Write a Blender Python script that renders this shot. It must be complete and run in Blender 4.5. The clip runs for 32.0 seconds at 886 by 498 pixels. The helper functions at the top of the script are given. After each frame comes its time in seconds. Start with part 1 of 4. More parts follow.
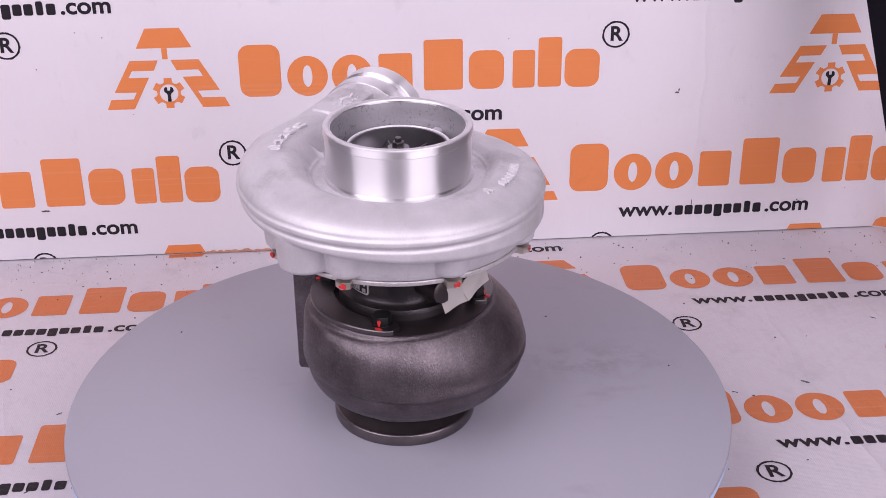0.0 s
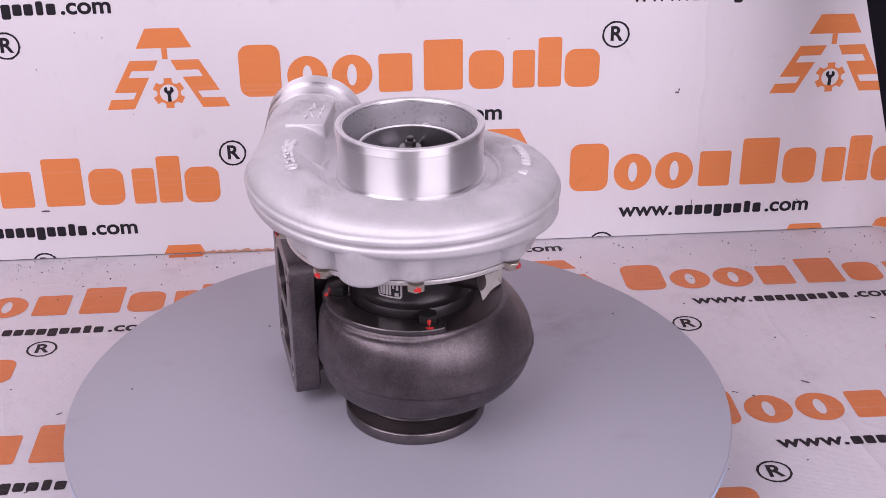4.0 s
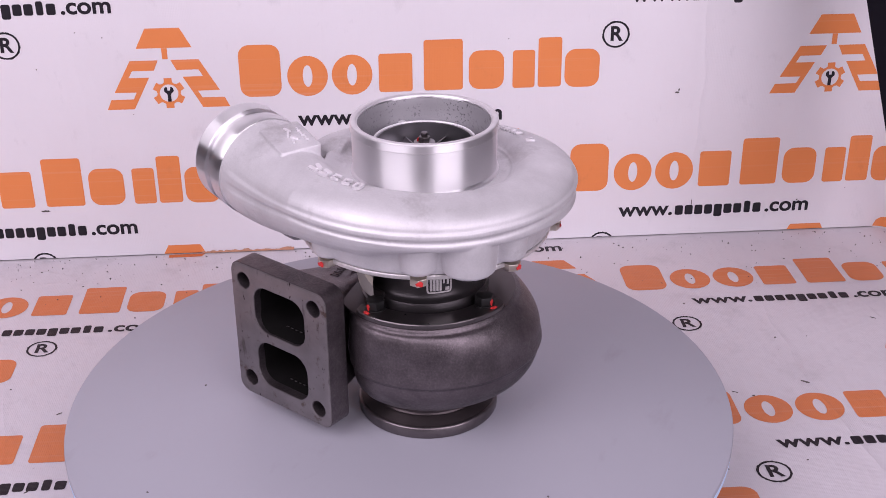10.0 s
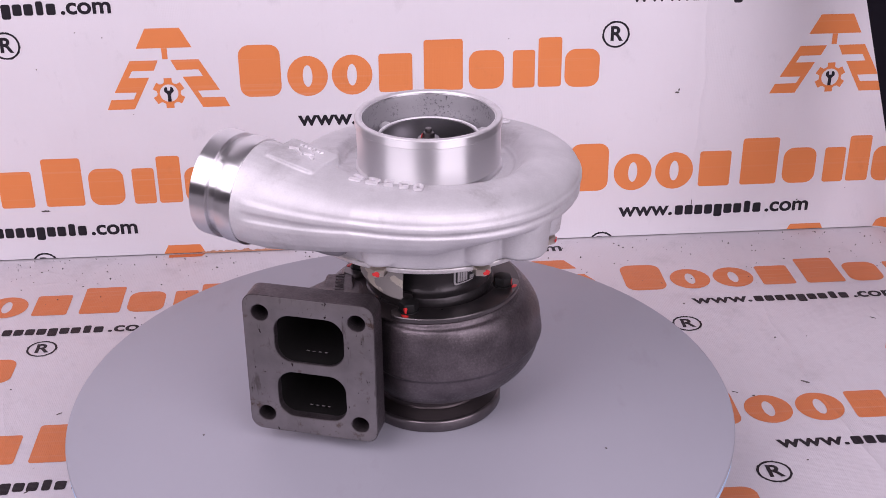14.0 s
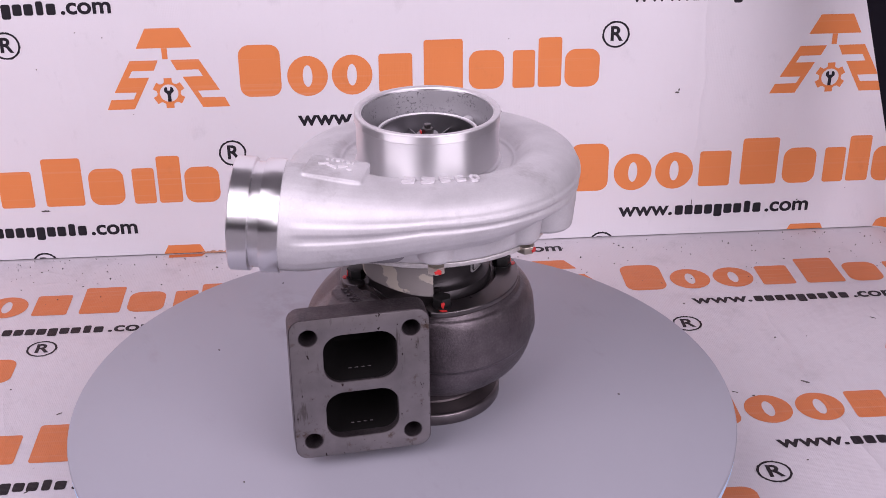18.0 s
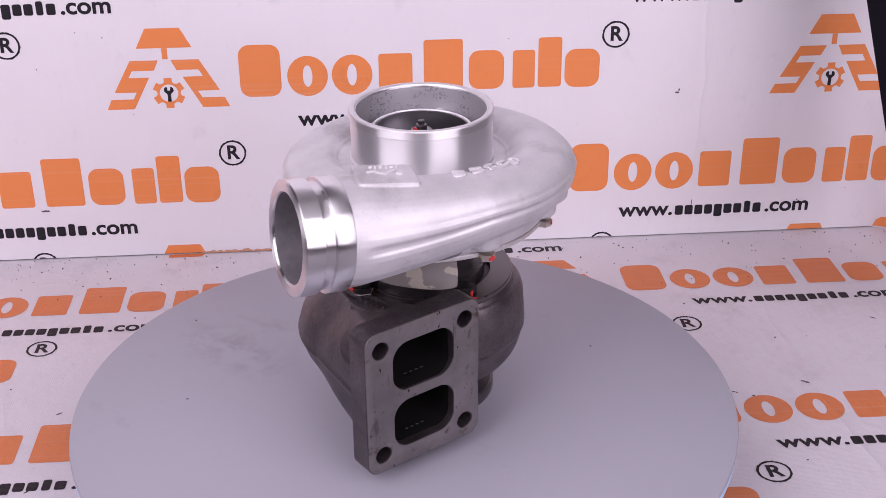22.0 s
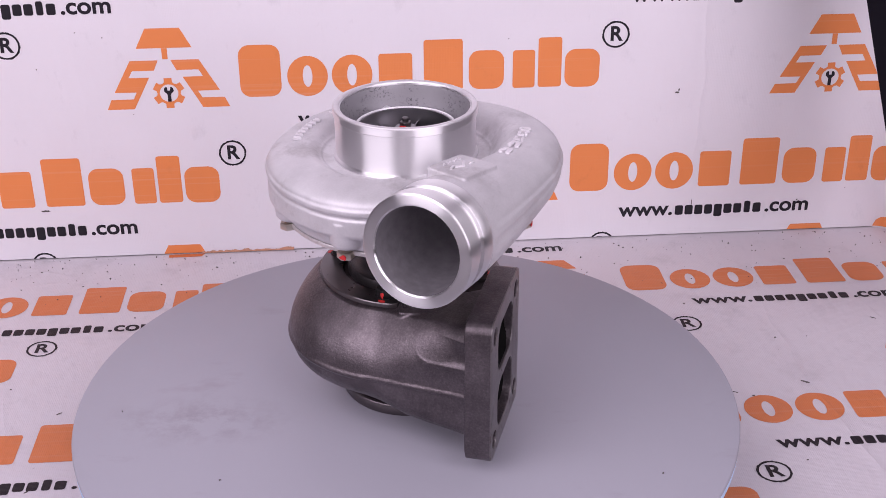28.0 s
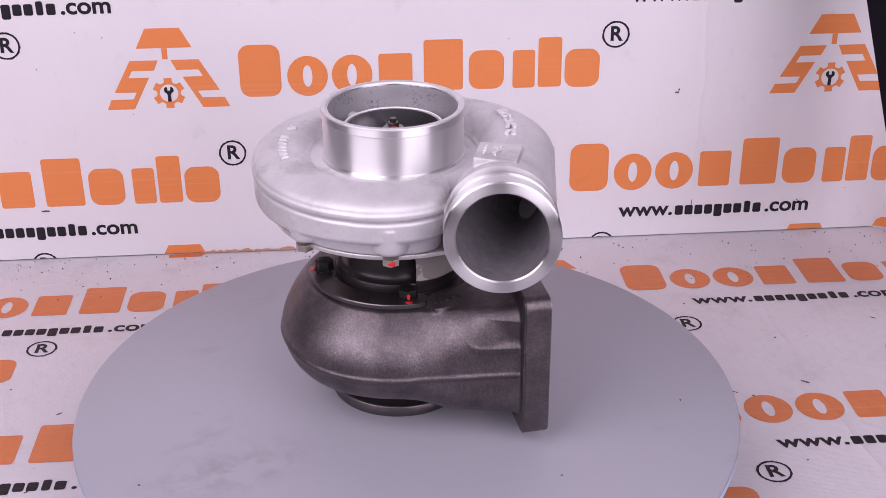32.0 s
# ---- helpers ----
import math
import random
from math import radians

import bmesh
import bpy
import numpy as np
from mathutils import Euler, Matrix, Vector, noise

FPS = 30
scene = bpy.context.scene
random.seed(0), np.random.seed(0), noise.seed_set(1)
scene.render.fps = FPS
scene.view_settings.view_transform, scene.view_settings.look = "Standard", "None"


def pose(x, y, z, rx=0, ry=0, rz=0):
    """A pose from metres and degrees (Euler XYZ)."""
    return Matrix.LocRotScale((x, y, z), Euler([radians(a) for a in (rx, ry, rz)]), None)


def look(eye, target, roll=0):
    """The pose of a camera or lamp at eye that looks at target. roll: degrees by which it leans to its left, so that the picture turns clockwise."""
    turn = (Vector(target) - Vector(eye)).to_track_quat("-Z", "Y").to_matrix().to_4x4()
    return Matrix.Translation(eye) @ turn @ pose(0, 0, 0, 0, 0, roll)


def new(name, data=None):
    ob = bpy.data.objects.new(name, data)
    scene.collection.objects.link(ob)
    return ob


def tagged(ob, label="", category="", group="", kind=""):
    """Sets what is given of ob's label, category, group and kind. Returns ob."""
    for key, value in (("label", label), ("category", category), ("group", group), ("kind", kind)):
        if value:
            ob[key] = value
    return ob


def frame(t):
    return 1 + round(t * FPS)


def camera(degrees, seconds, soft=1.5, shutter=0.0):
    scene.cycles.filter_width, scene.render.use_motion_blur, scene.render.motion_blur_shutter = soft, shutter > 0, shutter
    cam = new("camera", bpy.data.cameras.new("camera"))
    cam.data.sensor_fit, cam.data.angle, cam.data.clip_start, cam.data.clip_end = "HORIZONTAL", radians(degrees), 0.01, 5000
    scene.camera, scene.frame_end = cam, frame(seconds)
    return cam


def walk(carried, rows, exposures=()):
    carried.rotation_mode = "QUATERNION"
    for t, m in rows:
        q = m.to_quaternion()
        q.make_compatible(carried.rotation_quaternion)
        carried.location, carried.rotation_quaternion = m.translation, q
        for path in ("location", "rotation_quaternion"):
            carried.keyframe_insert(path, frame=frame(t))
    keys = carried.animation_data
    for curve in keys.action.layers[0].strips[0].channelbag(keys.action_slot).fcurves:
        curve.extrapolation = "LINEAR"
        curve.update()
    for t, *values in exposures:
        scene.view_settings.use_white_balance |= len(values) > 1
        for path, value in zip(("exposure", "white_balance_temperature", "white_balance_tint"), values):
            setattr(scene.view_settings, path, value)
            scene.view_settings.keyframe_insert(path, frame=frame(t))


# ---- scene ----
# ---- camera: on a tripod, looking down on a turntable whose top is z = 0 and whose axis is the z axis ----
cam = camera(38.95, 32.0, soft=0.8)


def tripod(yaw, pitch, roll):
    """The pose of the camera at its one stand, from its heading, its downward tilt and its roll in degrees."""
    a, b = radians(yaw), radians(pitch)
    way = Vector((math.sin(a) * math.cos(b), math.cos(a) * math.cos(b), -math.sin(b)))
    eye = Vector((0.0, -0.8206, 0.5332))
    return look(eye, eye + way, roll)


CAM = tripod(1.997, 26.519, -0.474)
walk(cam, [(0, CAM), (32, CAM)], exposures=[(0, 0.0), (32, 0.0)])


# ---- the turntable's turn ----
AXIS_X, AXIS_Y = -0.00268, -0.01921     # where the turbocharger's own axis stands on the plate


def turn(t):
    """The plate's turn in degrees: nearly steady, a little faster towards the end."""
    return 6.3373 * t + 0.00641 * (t - 16) ** 2


# ---- light: two big soft lights beside the camera and an added fill behind it, in a dim room ----
def lit(name, size_x, size_y, eye, target, watts, colour):
    data = bpy.data.lights.new(name, "AREA")
    data.shape, data.size, data.size_y, data.energy, data.color = "RECTANGLE", size_x, size_y, watts, colour
    ob = new(name, data)
    ob.matrix_world = look(eye, target)
    return ob


TINT = (0.96, 0.845, 0.995)
lit("softlight_a", 1.45, 1.6, (-1.08, -0.92, 1.28), (0, 0.14, 0.12), 32.5, TINT)
lit("softlight_b", 1.25, 1.6, (0.88, -1.18, 0.94), (0.12, 0.16, 0.14), 24.0, TINT)
# weak fill from behind the camera, added to lift the turbine's front
lit("front_fill", 1.6, 0.9, (-0.1, -1.42, 1.10), (0, 0.2, 0.15), 3.6, TINT)
world = bpy.data.worlds.new("studio")
scene.world = world
world.use_nodes = True
world.node_tree.nodes["Background"].inputs[0].default_value = (0.5, 0.47, 0.5, 1)
world.node_tree.nodes["Background"].inputs[1].default_value = 0.1


# ---- materials ----
class Mat:
    """A small helper to wire a procedural Principled material."""

    def __init__(self, name, colour, rough, metal=0.0):
        self.m = bpy.data.materials.new(name)
        self.m.use_nodes = True
        self.t = self.m.node_tree
        self.b = self.t.nodes["Principled BSDF"]
        self.b.inputs["Base Color"].default_value = (*colour, 1)
        self.b.inputs["Roughness"].default_value = rough
        self.b.inputs["Metallic"].default_value = metal
        self.co = self.t.nodes.new("ShaderNodeTexCoord").outputs["Object"]
        self.last_normal = None

    def node(self, kind, **values):
        n = self.t.nodes.new(kind)
        for k, v in values.items():
            n.inputs[k].default_value = v
        return n

    def link(self, a, b):
        self.t.links.new(a, b)

    def noise(self, scale, detail=4.0, rough=0.55, stretch=None):
        n = self.node("ShaderNodeTexNoise", Scale=scale, Detail=detail, Roughness=rough)
        src = self.co
        if stretch:
            mp = self.node("ShaderNodeMapping", Scale=stretch)
            self.link(src, mp.inputs["Vector"])
            src = mp.outputs[0]
        self.link(src, n.inputs["Vector"])
        return n.outputs["Fac"]

    def ramp(self, fac, stops):
        r = self.t.nodes.new("ShaderNodeValToRGB")
        e = r.color_ramp.elements
        while len(e) < len(stops):
            e.new(0.5)
        for el, (p, c) in zip(e, stops):
            el.position = p
            el.color = (*c, 1) if len(c) == 3 else c
        self.link(fac, r.inputs[0])
        return r.outputs[0]

    def mix(self, fac, a, b):
        n = self.t.nodes.new("ShaderNodeMix")
        n.data_type = "RGBA"
        if isinstance(fac, float):
            n.inputs["Factor"].default_value = fac
        else:
            self.link(fac, n.inputs["Factor"])
        for key, v in (("A", a), ("B", b)):
            sock = [i for i in n.inputs if i.name == key and i.type == "RGBA"][0]
            if isinstance(v, tuple):
                sock.default_value = (*v, 1)
            else:
                self.link(v, sock)
        return [o for o in n.outputs if o.type == "RGBA"][0]

    def colour(self, sock):
        self.link(sock, self.b.inputs["Base Color"])
        return self

    def rough(self, fac, low, high):
        n = self.node("ShaderNodeMapRange")
        n.inputs["To Min"].default_value, n.inputs["To Max"].default_value = low, high
        self.link(fac, n.inputs["Value"])
        self.link(n.outputs[0], self.b.inputs["Roughness"])
        return self

    def bump(self, fac, strength, distance):
        n = self.node("ShaderNodeBump", Strength=strength, Distance=distance)
        self.link(fac, n.inputs["Height"])
        if self.last_normal is not None:
            self.link(self.last_normal, n.inputs["Normal"])
        self.last_normal = n.outputs[0]
        self.link(n.outputs[0], self.b.inputs["Normal"])
        return self


def cast_alu():
    k = Mat("cast_aluminium", (0.7, 0.68, 0.7), 0.58, 0.58)
    big, fine = k.noise(28, 5), k.noise(1300, 3)
    body = k.mix(k.ramp(big, [(0.3, (0, 0, 0)), (0.72, (1, 1, 1))]), (0.585, 0.572, 0.59), (0.755, 0.74, 0.76))
    stain = k.ramp(k.noise(17, 6, 0.7), [(0.55, (0, 0, 0)), (0.74, (1, 1, 1))])
    body = k.mix(stain, body, (0.41, 0.39, 0.395))
    grain = k.ramp(k.noise(700, 3, 0.7), [(0.3, (0.46, 0.45, 0.46)), (0.7, (0.80, 0.785, 0.80))])
    k.colour(k.mix(0.12, body, grain))
    k.rough(k.noise(45, 4), 0.52, 0.68)
    k.bump(fine, 0.22, 0.0003).bump(k.noise(240, 4), 0.10, 0.0007).bump(k.noise(45, 3), 0.14, 0.002)
    return k.m


def machined_alu(name, across, low):
    """Lathe-turned aluminium: fine grooves, gloss drawn out across them. across: the part's own axis."""
    k = Mat(name, (0.86, 0.85, 0.86), 0.3, 1.0)
    stretch = {"Z": (6, 6, 900), "X": (900, 6, 6)}[across]
    k.rough(k.noise(3, 6, 0.6, stretch), low, low + 0.025)
    k.b.inputs["Anisotropic"].default_value = 1.0
    k.b.inputs["Anisotropic Rotation"].default_value = 0.25
    tan = k.t.nodes.new("ShaderNodeTangent")
    tan.direction_type, tan.axis = "RADIAL", across
    k.link(tan.outputs[0], k.b.inputs["Tangent"])
    if across == "Z":
        k.bump(k.noise(3, 5, 0.6, stretch), 0.01, 0.0004)
    return k.m


def rough_bore():
    k = Mat("rough_cast_bore", (0.4, 0.39, 0.41), 0.5, 0.7)
    pits = k.ramp(k.noise(420, 5, 0.7), [(0.36, (0.13, 0.128, 0.135)), (0.46, (0.42, 0.41, 0.43))])
    patch = k.ramp(k.noise(55, 4), [(0.42, (0, 0, 0)), (0.62, (1, 1, 1))])
    k.colour(k.mix(patch, (0.42, 0.41, 0.43), pits))
    k.bump(k.noise(420, 5, 0.7), 0.25, 0.0006)
    return k.m


def cast_iron():
    k = Mat("cast_iron", (0.09, 0.078, 0.08), 0.5, 0.88)
    big, fine = k.noise(35, 6, 0.6), k.noise(600, 4, 0.65)
    c = k.mix(k.ramp(big, [(0.32, (0, 0, 0)), (0.7, (1, 1, 1))]), (0.092, 0.079, 0.085), (0.19, 0.164, 0.176))
    grit = k.ramp(fine, [(0.3, (0.78, 0.78, 0.78)), (0.55, (1.0, 1.0, 1.0)), (0.75, (1.35, 1.32, 1.32))])
    m = k.t.nodes.new("ShaderNodeMix")
    m.data_type, m.blend_type = "RGBA", "MULTIPLY"
    m.inputs["Factor"].default_value = 1.0
    socks = [i for i in m.inputs if i.type == "RGBA"]
    k.link(c, socks[0])
    k.link(grit, socks[1])
    k.colour([o for o in m.outputs if o.type == "RGBA"][0])
    k.rough(k.noise(160, 5, 0.7), 0.30, 0.50)
    k.bump(k.noise(650, 4, 0.65), 0.5, 0.0006).bump(k.noise(1900, 3), 0.3, 0.0003).bump(k.noise(150, 3), 0.06, 0.0010)
    return k.m


def machined_iron():
    k = Mat("machined_iron", (0.27, 0.25, 0.25), 0.4, 0.85)
    big = k.noise(26, 6, 0.6)
    stain = k.ramp(k.noise(90, 6, 0.7, (1, 1, 1)), [(0.57, (0, 0, 0)), (0.68, (1, 1, 1))])
    base = k.mix(k.ramp(big, [(0.35, (0, 0, 0)), (0.7, (1, 1, 1))]), (0.20, 0.183, 0.187), (0.295, 0.27, 0.275))
    base = k.mix(stain, base, (0.12, 0.085, 0.07))
    nick = k.ramp(k.noise(170, 4, 0.6, (1.6, 0.7, 1)), [(0.655, (0, 0, 0)), (0.68, (1, 1, 1))])
    base = k.mix(nick, base, (0.035, 0.026, 0.024))
    streak = k.ramp(k.noise(60, 5, 0.7, (2.2, 0.35, 1)), [(0.60, (0, 0, 0)), (0.68, (0.75, 0.75, 0.75))])
    k.colour(k.mix(streak, base, (0.10, 0.085, 0.08)))
    k.rough(k.noise(70, 5), 0.32, 0.5)
    k.bump(k.noise(5, 4, 0.6, (1, 1, 160)), 0.1, 0.0004).bump(k.noise(300, 3), 0.1, 0.0004)
    return k.m


def dark_iron():
    k = Mat("dark_cast_iron", (0.05, 0.045, 0.047), 0.36, 0.7)
    k.rough(k.noise(120, 4), 0.26, 0.42)
    k.bump(k.noise(700, 4), 0.38, 0.0005)
    return k.m


def plain(name, colour, rough, metal=0.0, vary=0.12, scale=60):
    k = Mat(name, colour, rough, metal)
    lo, hi = tuple(c * (1 - vary) for c in colour), tuple(min(1, c * (1 + vary)) for c in colour)
    k.colour(k.mix(k.noise(scale, 5), lo, hi))
    k.rough(k.noise(scale * 2, 3), max(0.05, rough - 0.07), rough + 0.07)
    return k.m


def mottled_tape():
    k = Mat("worn_tape", (0.4, 0.37, 0.33), 0.55, 0.0)
    f = k.ramp(k.noise(95, 3, 0.45), [(0.53, (0.3, 0.275, 0.265)), (0.56, (0.56, 0.51, 0.44))])
    k.colour(f)
    k.bump(k.noise(200, 3), 0.2, 0.0005)
    return k.m


def sheet(name, colour, creases=(), crumple=0.0, printed=False):
    """Printed banner cloth: a faint weave, slack waves and a few pressed creases, each (x, y, dx, dy, width, strength) in the sheet's own axes."""
    k = Mat(name, colour, 0.42, 0.0)
    k.b.inputs["Specular IOR Level"].default_value = 0.35 if max(colour) > 0.1 else 0.15
    lo, hi = tuple(c * 0.94 for c in colour), tuple(min(1, c * 1.03) for c in colour)
    base = k.mix(k.noise(6, 6, 0.65), lo, hi)
    scuff = k.ramp(k.noise(38, 6, 0.7, (1, 0.6, 1)), [(0.60, (0, 0, 0)), (0.80, (1, 1, 1))])
    base = k.mix(scuff, base, tuple(c * 0.86 for c in colour))
    if crumple:
        smudge = k.ramp(k.noise(15, 6, 0.75), [(0.54, (0, 0, 0)), (0.76, (0.8, 0.8, 0.8))])
        base = k.mix(smudge, base, tuple(c * 0.76 for c in colour))
        fleck = k.ramp(k.noise(260, 4, 0.7), [(0.70, (0, 0, 0)), (0.74, (0.6, 0.6, 0.6))])
        base = k.mix(fleck, base, tuple(c * 0.55 for c in colour))
    if printed:
        line = k.ramp(k.noise(2.2, 3, 0.6, (1, 110, 1)), [(0.56, (0, 0, 0)), (0.72, (0.32, 0.32, 0.32))])
        base = k.mix(line, base, tuple(c * 0.7 + 0.2 for c in colour))
        chip = k.ramp(k.noise(150, 5, 0.7), [(0.70, (0, 0, 0)), (0.73, (0.7, 0.7, 0.7))])
        base = k.mix(chip, base, tuple(c * 0.4 for c in colour))
    k.colour(base)
    k.rough(k.noise(40, 4), 0.36, 0.52)
    if creases:
        k.bump(k.noise(3.2, 3, 0.5), 0.4, 0.02)
    k.bump(k.noise(13, 4, 0.55, (1, 0.35, 1)), 0.5, 0.006)
    if crumple:
        k.bump(k.noise(26, 4, 0.6, (1, 0.8, 1)), crumple, 0.006)
    k.bump(k.noise(600, 2), 0.10, 0.0005)
    for way in ("X", "Y"):
        weave = k.node("ShaderNodeTexWave", Scale=190.0, Distortion=1.5, Detail=1.0)
        weave.bands_direction = way
        k.link(k.co, weave.inputs["Vector"])
        k.bump(weave.outputs["Fac"], 0.13 if crumple else 0.06, 0.0005)
    sep = k.t.nodes.new("ShaderNodeSeparateXYZ")
    k.link(k.co, sep.inputs[0])

    def calc(op, a, b):
        n = k.t.nodes.new("ShaderNodeMath")
        n.operation = op
        for sock, v in zip(n.inputs, (a, b)):
            if isinstance(v, (int, float)):
                sock.default_value = v
            else:
                k.link(v, sock)
        return n.outputs[0]
    wob = calc("MULTIPLY", calc("SUBTRACT", k.noise(9, 2), 0.5), 0.02)
    for x, y, dx, dy, width, power in creases:
        ln = math.hypot(dx, dy)
        d = calc("ADD", calc("MULTIPLY", sep.outputs[0], -dy / ln), calc("MULTIPLY", sep.outputs[1], dx / ln))
        d = calc("ADD", calc("SUBTRACT", d, (-dy * x + dx * y) / ln), wob)
        along = calc("ADD", calc("MULTIPLY", sep.outputs[0], dx / ln), calc("MULTIPLY", sep.outputs[1], dy / ln))
        mid = ((x + dx / 2) * dx + (y + dy / 2) * dy) / ln
        fade = calc("MAXIMUM", calc("SUBTRACT", 1.0, calc("POWER", calc("DIVIDE", calc("ABSOLUTE", calc("SUBTRACT", along, mid), 0), ln / 2), 4.0)), 0.0)
        ridge = calc("MULTIPLY", calc("MAXIMUM", calc("SUBTRACT", 1.0, calc("DIVIDE", calc("ABSOLUTE", d, 0), width)), 0.0), fade)
        k.bump(calc("POWER", ridge, 2.2), 0.6 * power, width * 0.16)
    return k.m


def plate_grey():
    k = Mat("turntable_grey", (0.34, 0.335, 0.375), 0.32, 0.0)
    big = k.noise(5, 5, 0.6)
    k.colour(k.mix(k.ramp(big, [(0.3, (0, 0, 0)), (0.75, (1, 1, 1))]), (0.325, 0.323, 0.369), (0.36, 0.358, 0.405)))
    smear = k.ramp(k.noise(9, 6, 0.65, (1, 2.2, 1)), [(0.60, (0, 0, 0)), (0.74, (1, 1, 1))])
    mk = k.mix(smear, k.mix(big, (0.33, 0.328, 0.374), (0.36, 0.358, 0.405)), (0.308, 0.299, 0.336))
    mp = k.node("ShaderNodeMapping", Location=(-0.155, -0.034, 0), Scale=(1, 1, 1))
    mp.vector_type = "POINT"
    k.link(k.co, mp.inputs["Vector"])
    sc = k.node("ShaderNodeMapping", Scale=(12, 26, 1))
    k.link(mp.outputs[0], sc.inputs["Vector"])
    spot = k.t.nodes.new("ShaderNodeTexGradient")
    spot.gradient_type = "SPHERICAL"
    k.link(sc.outputs[0], spot.inputs[0])
    blot = k.node("ShaderNodeMath")
    blot.operation = "MULTIPLY"
    k.link(spot.outputs["Fac"], blot.inputs[0])
    k.link(k.ramp(k.noise(32, 6, 0.7), [(0.45, (0, 0, 0)), (0.62, (1, 1, 1))]), blot.inputs[1])
    k.colour(k.mix(blot.outputs[0], mk, (0.262, 0.25, 0.275)))
    k.rough(k.noise(18, 5), 0.4, 0.55)
    k.b.inputs["Specular IOR Level"].default_value = 0.3
    k.bump(k.noise(900, 3), 0.06, 0.0003)
    return k.m


ALU, BORE, IRON, FACE, DARK = cast_alu(), rough_bore(), cast_iron(), machined_iron(), dark_iron()
# outlet bore: the shade of its deep bend is put into the grey
SHADED_BORE = plain("shaded_cast_bore", (0.29, 0.275, 0.295), 0.5, 0.55, 0.35, 160)
TURNED_Z, TURNED_X = machined_alu("turned_aluminium_upright", "Z", 0.38), machined_alu("turned_aluminium_lying", "X", 0.30)
RIMF = plain("worn_machined_rim", (0.18, 0.16, 0.165), 0.36, 0.95, 0.3, 120)
# near-black colour stands in for the shade of a deeper iron passage
PORT_SHADE = plain("shaded_passage", (0.006, 0.0055, 0.0055), 0.9)
PORT_SHADE.node_tree.nodes["Principled BSDF"].inputs["Specular IOR Level"].default_value = 0.1
CLAMP = plain("clamp_steel", (0.15, 0.136, 0.138), 0.3, 0.95)
SEAT = plain("machined_seat_iron", (0.075, 0.062, 0.064), 0.4, 0.85, 0.2)
BOLT = plain("blackened_bolt", (0.010, 0.0095, 0.010), 0.5, 0.2)
# worn sign tops, paler still so that edge highlights lie in the colour
SIGN_TOPS = plain("worn_highlit_cast_tops", (0.82, 0.8, 0.82), 0.4, 0.7, 0.08)
RIM_ALU = plain("worn_aluminium_rim", (0.74, 0.72, 0.735), 0.48, 0.8, 0.12, 200)
RING = plain("bright_ring", (0.93, 0.92, 0.93), 0.36, 0.5, 0.04)
ZINC = plain("zinc_plated_bolt", (0.6, 0.55, 0.48), 0.3, 0.95)
RED = plain("red_paint_mark", (0.58, 0.03, 0.03), 0.4)
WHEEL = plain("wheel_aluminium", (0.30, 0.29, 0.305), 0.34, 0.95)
PLATE_STEEL = plain("backplate_aluminium", (0.74, 0.715, 0.71), 0.42, 0.8, 0.25, 300)
PANEL = plain("black_panel_paint", (0.02, 0.018, 0.022), 0.4)
DATA = plain("data_plate_silver", (0.72, 0.7, 0.7), 0.35, 0.6)
TAPE, MOTTLED = plain("masking_tape", (0.5, 0.47, 0.44), 0.5), mottled_tape()
BACK_FOLDS = [(0.751, 0.34, 0.001, -0.34, 0.009, 0.8), (0.36, 0.40, -0.01, -0.30, 0.012, 0.4), (0.10, 0.36, 0.01, -0.30, 0.012, 0.4)]
FLOOR_FOLDS = [(0.785, -0.11, -0.002, -0.24, 0.011, 1.0), (0.783, -0.31, 0.022, -0.20, 0.011, 1.0), (0.01, -0.011, 0.08, -0.035, 0.007, 0.8), (0.03, -0.06, 0.10, 0.012, 0.007, 0.6),
               (0.88, -0.14, 0.03, -0.2, 0.012, 0.5), (0.06, -0.25, 0.03, -0.16, 0.010, 0.5)]
BANNER = sheet("white_banner", (0.76, 0.735, 0.765))
BANNER_BACK = sheet("white_banner_back", (0.76, 0.735, 0.765), BACK_FOLDS)
# floor copies hold dirt and a darker base that offsets excess lamp light
BANNER_FLOOR = sheet("white_banner_floor_darkened", (0.61, 0.576, 0.61), FLOOR_FOLDS, 0.35)
ORANGE = sheet("orange_ink", (0.78, 0.255, 0.080), BACK_FOLDS, 0.0, True)
ORANGE_FLOOR = sheet("orange_ink_scuffed_darkened", (0.60, 0.185, 0.065), FLOOR_FOLDS, 0.35, True)
INK = sheet("black_ink", (0.022, 0.02, 0.025), BACK_FOLDS)
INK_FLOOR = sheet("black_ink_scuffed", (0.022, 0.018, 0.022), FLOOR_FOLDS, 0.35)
GREY = plate_grey()
BLUE = plain("pale_blue_edge", (0.46, 0.64, 0.86), 0.4)
BLACK = plain("black_fabric", (0.008, 0.007, 0.011), 0.9)
BLACK.node_tree.nodes["Principled BSDF"].inputs["Specular IOR Level"].default_value = 0.08
ROOM = plain("room_paint", (0.2, 0.19, 0.2), 0.8)
CEIL = plain("ceiling_paint", (0.4, 0.39, 0.4), 0.8)
HEM = plain("stained_hem", (0.52, 0.27, 0.17), 0.8, 0.0, 0.4, 200)
SPECK = plain("dark_grit", (0.1, 0.085, 0.08), 0.8)


# ---- mesh helpers ----
def finish(me, angle=38):
    for p in me.polygons:
        p.use_smooth = True
    me.set_sharp_from_angle(angle=radians(angle))
    return me


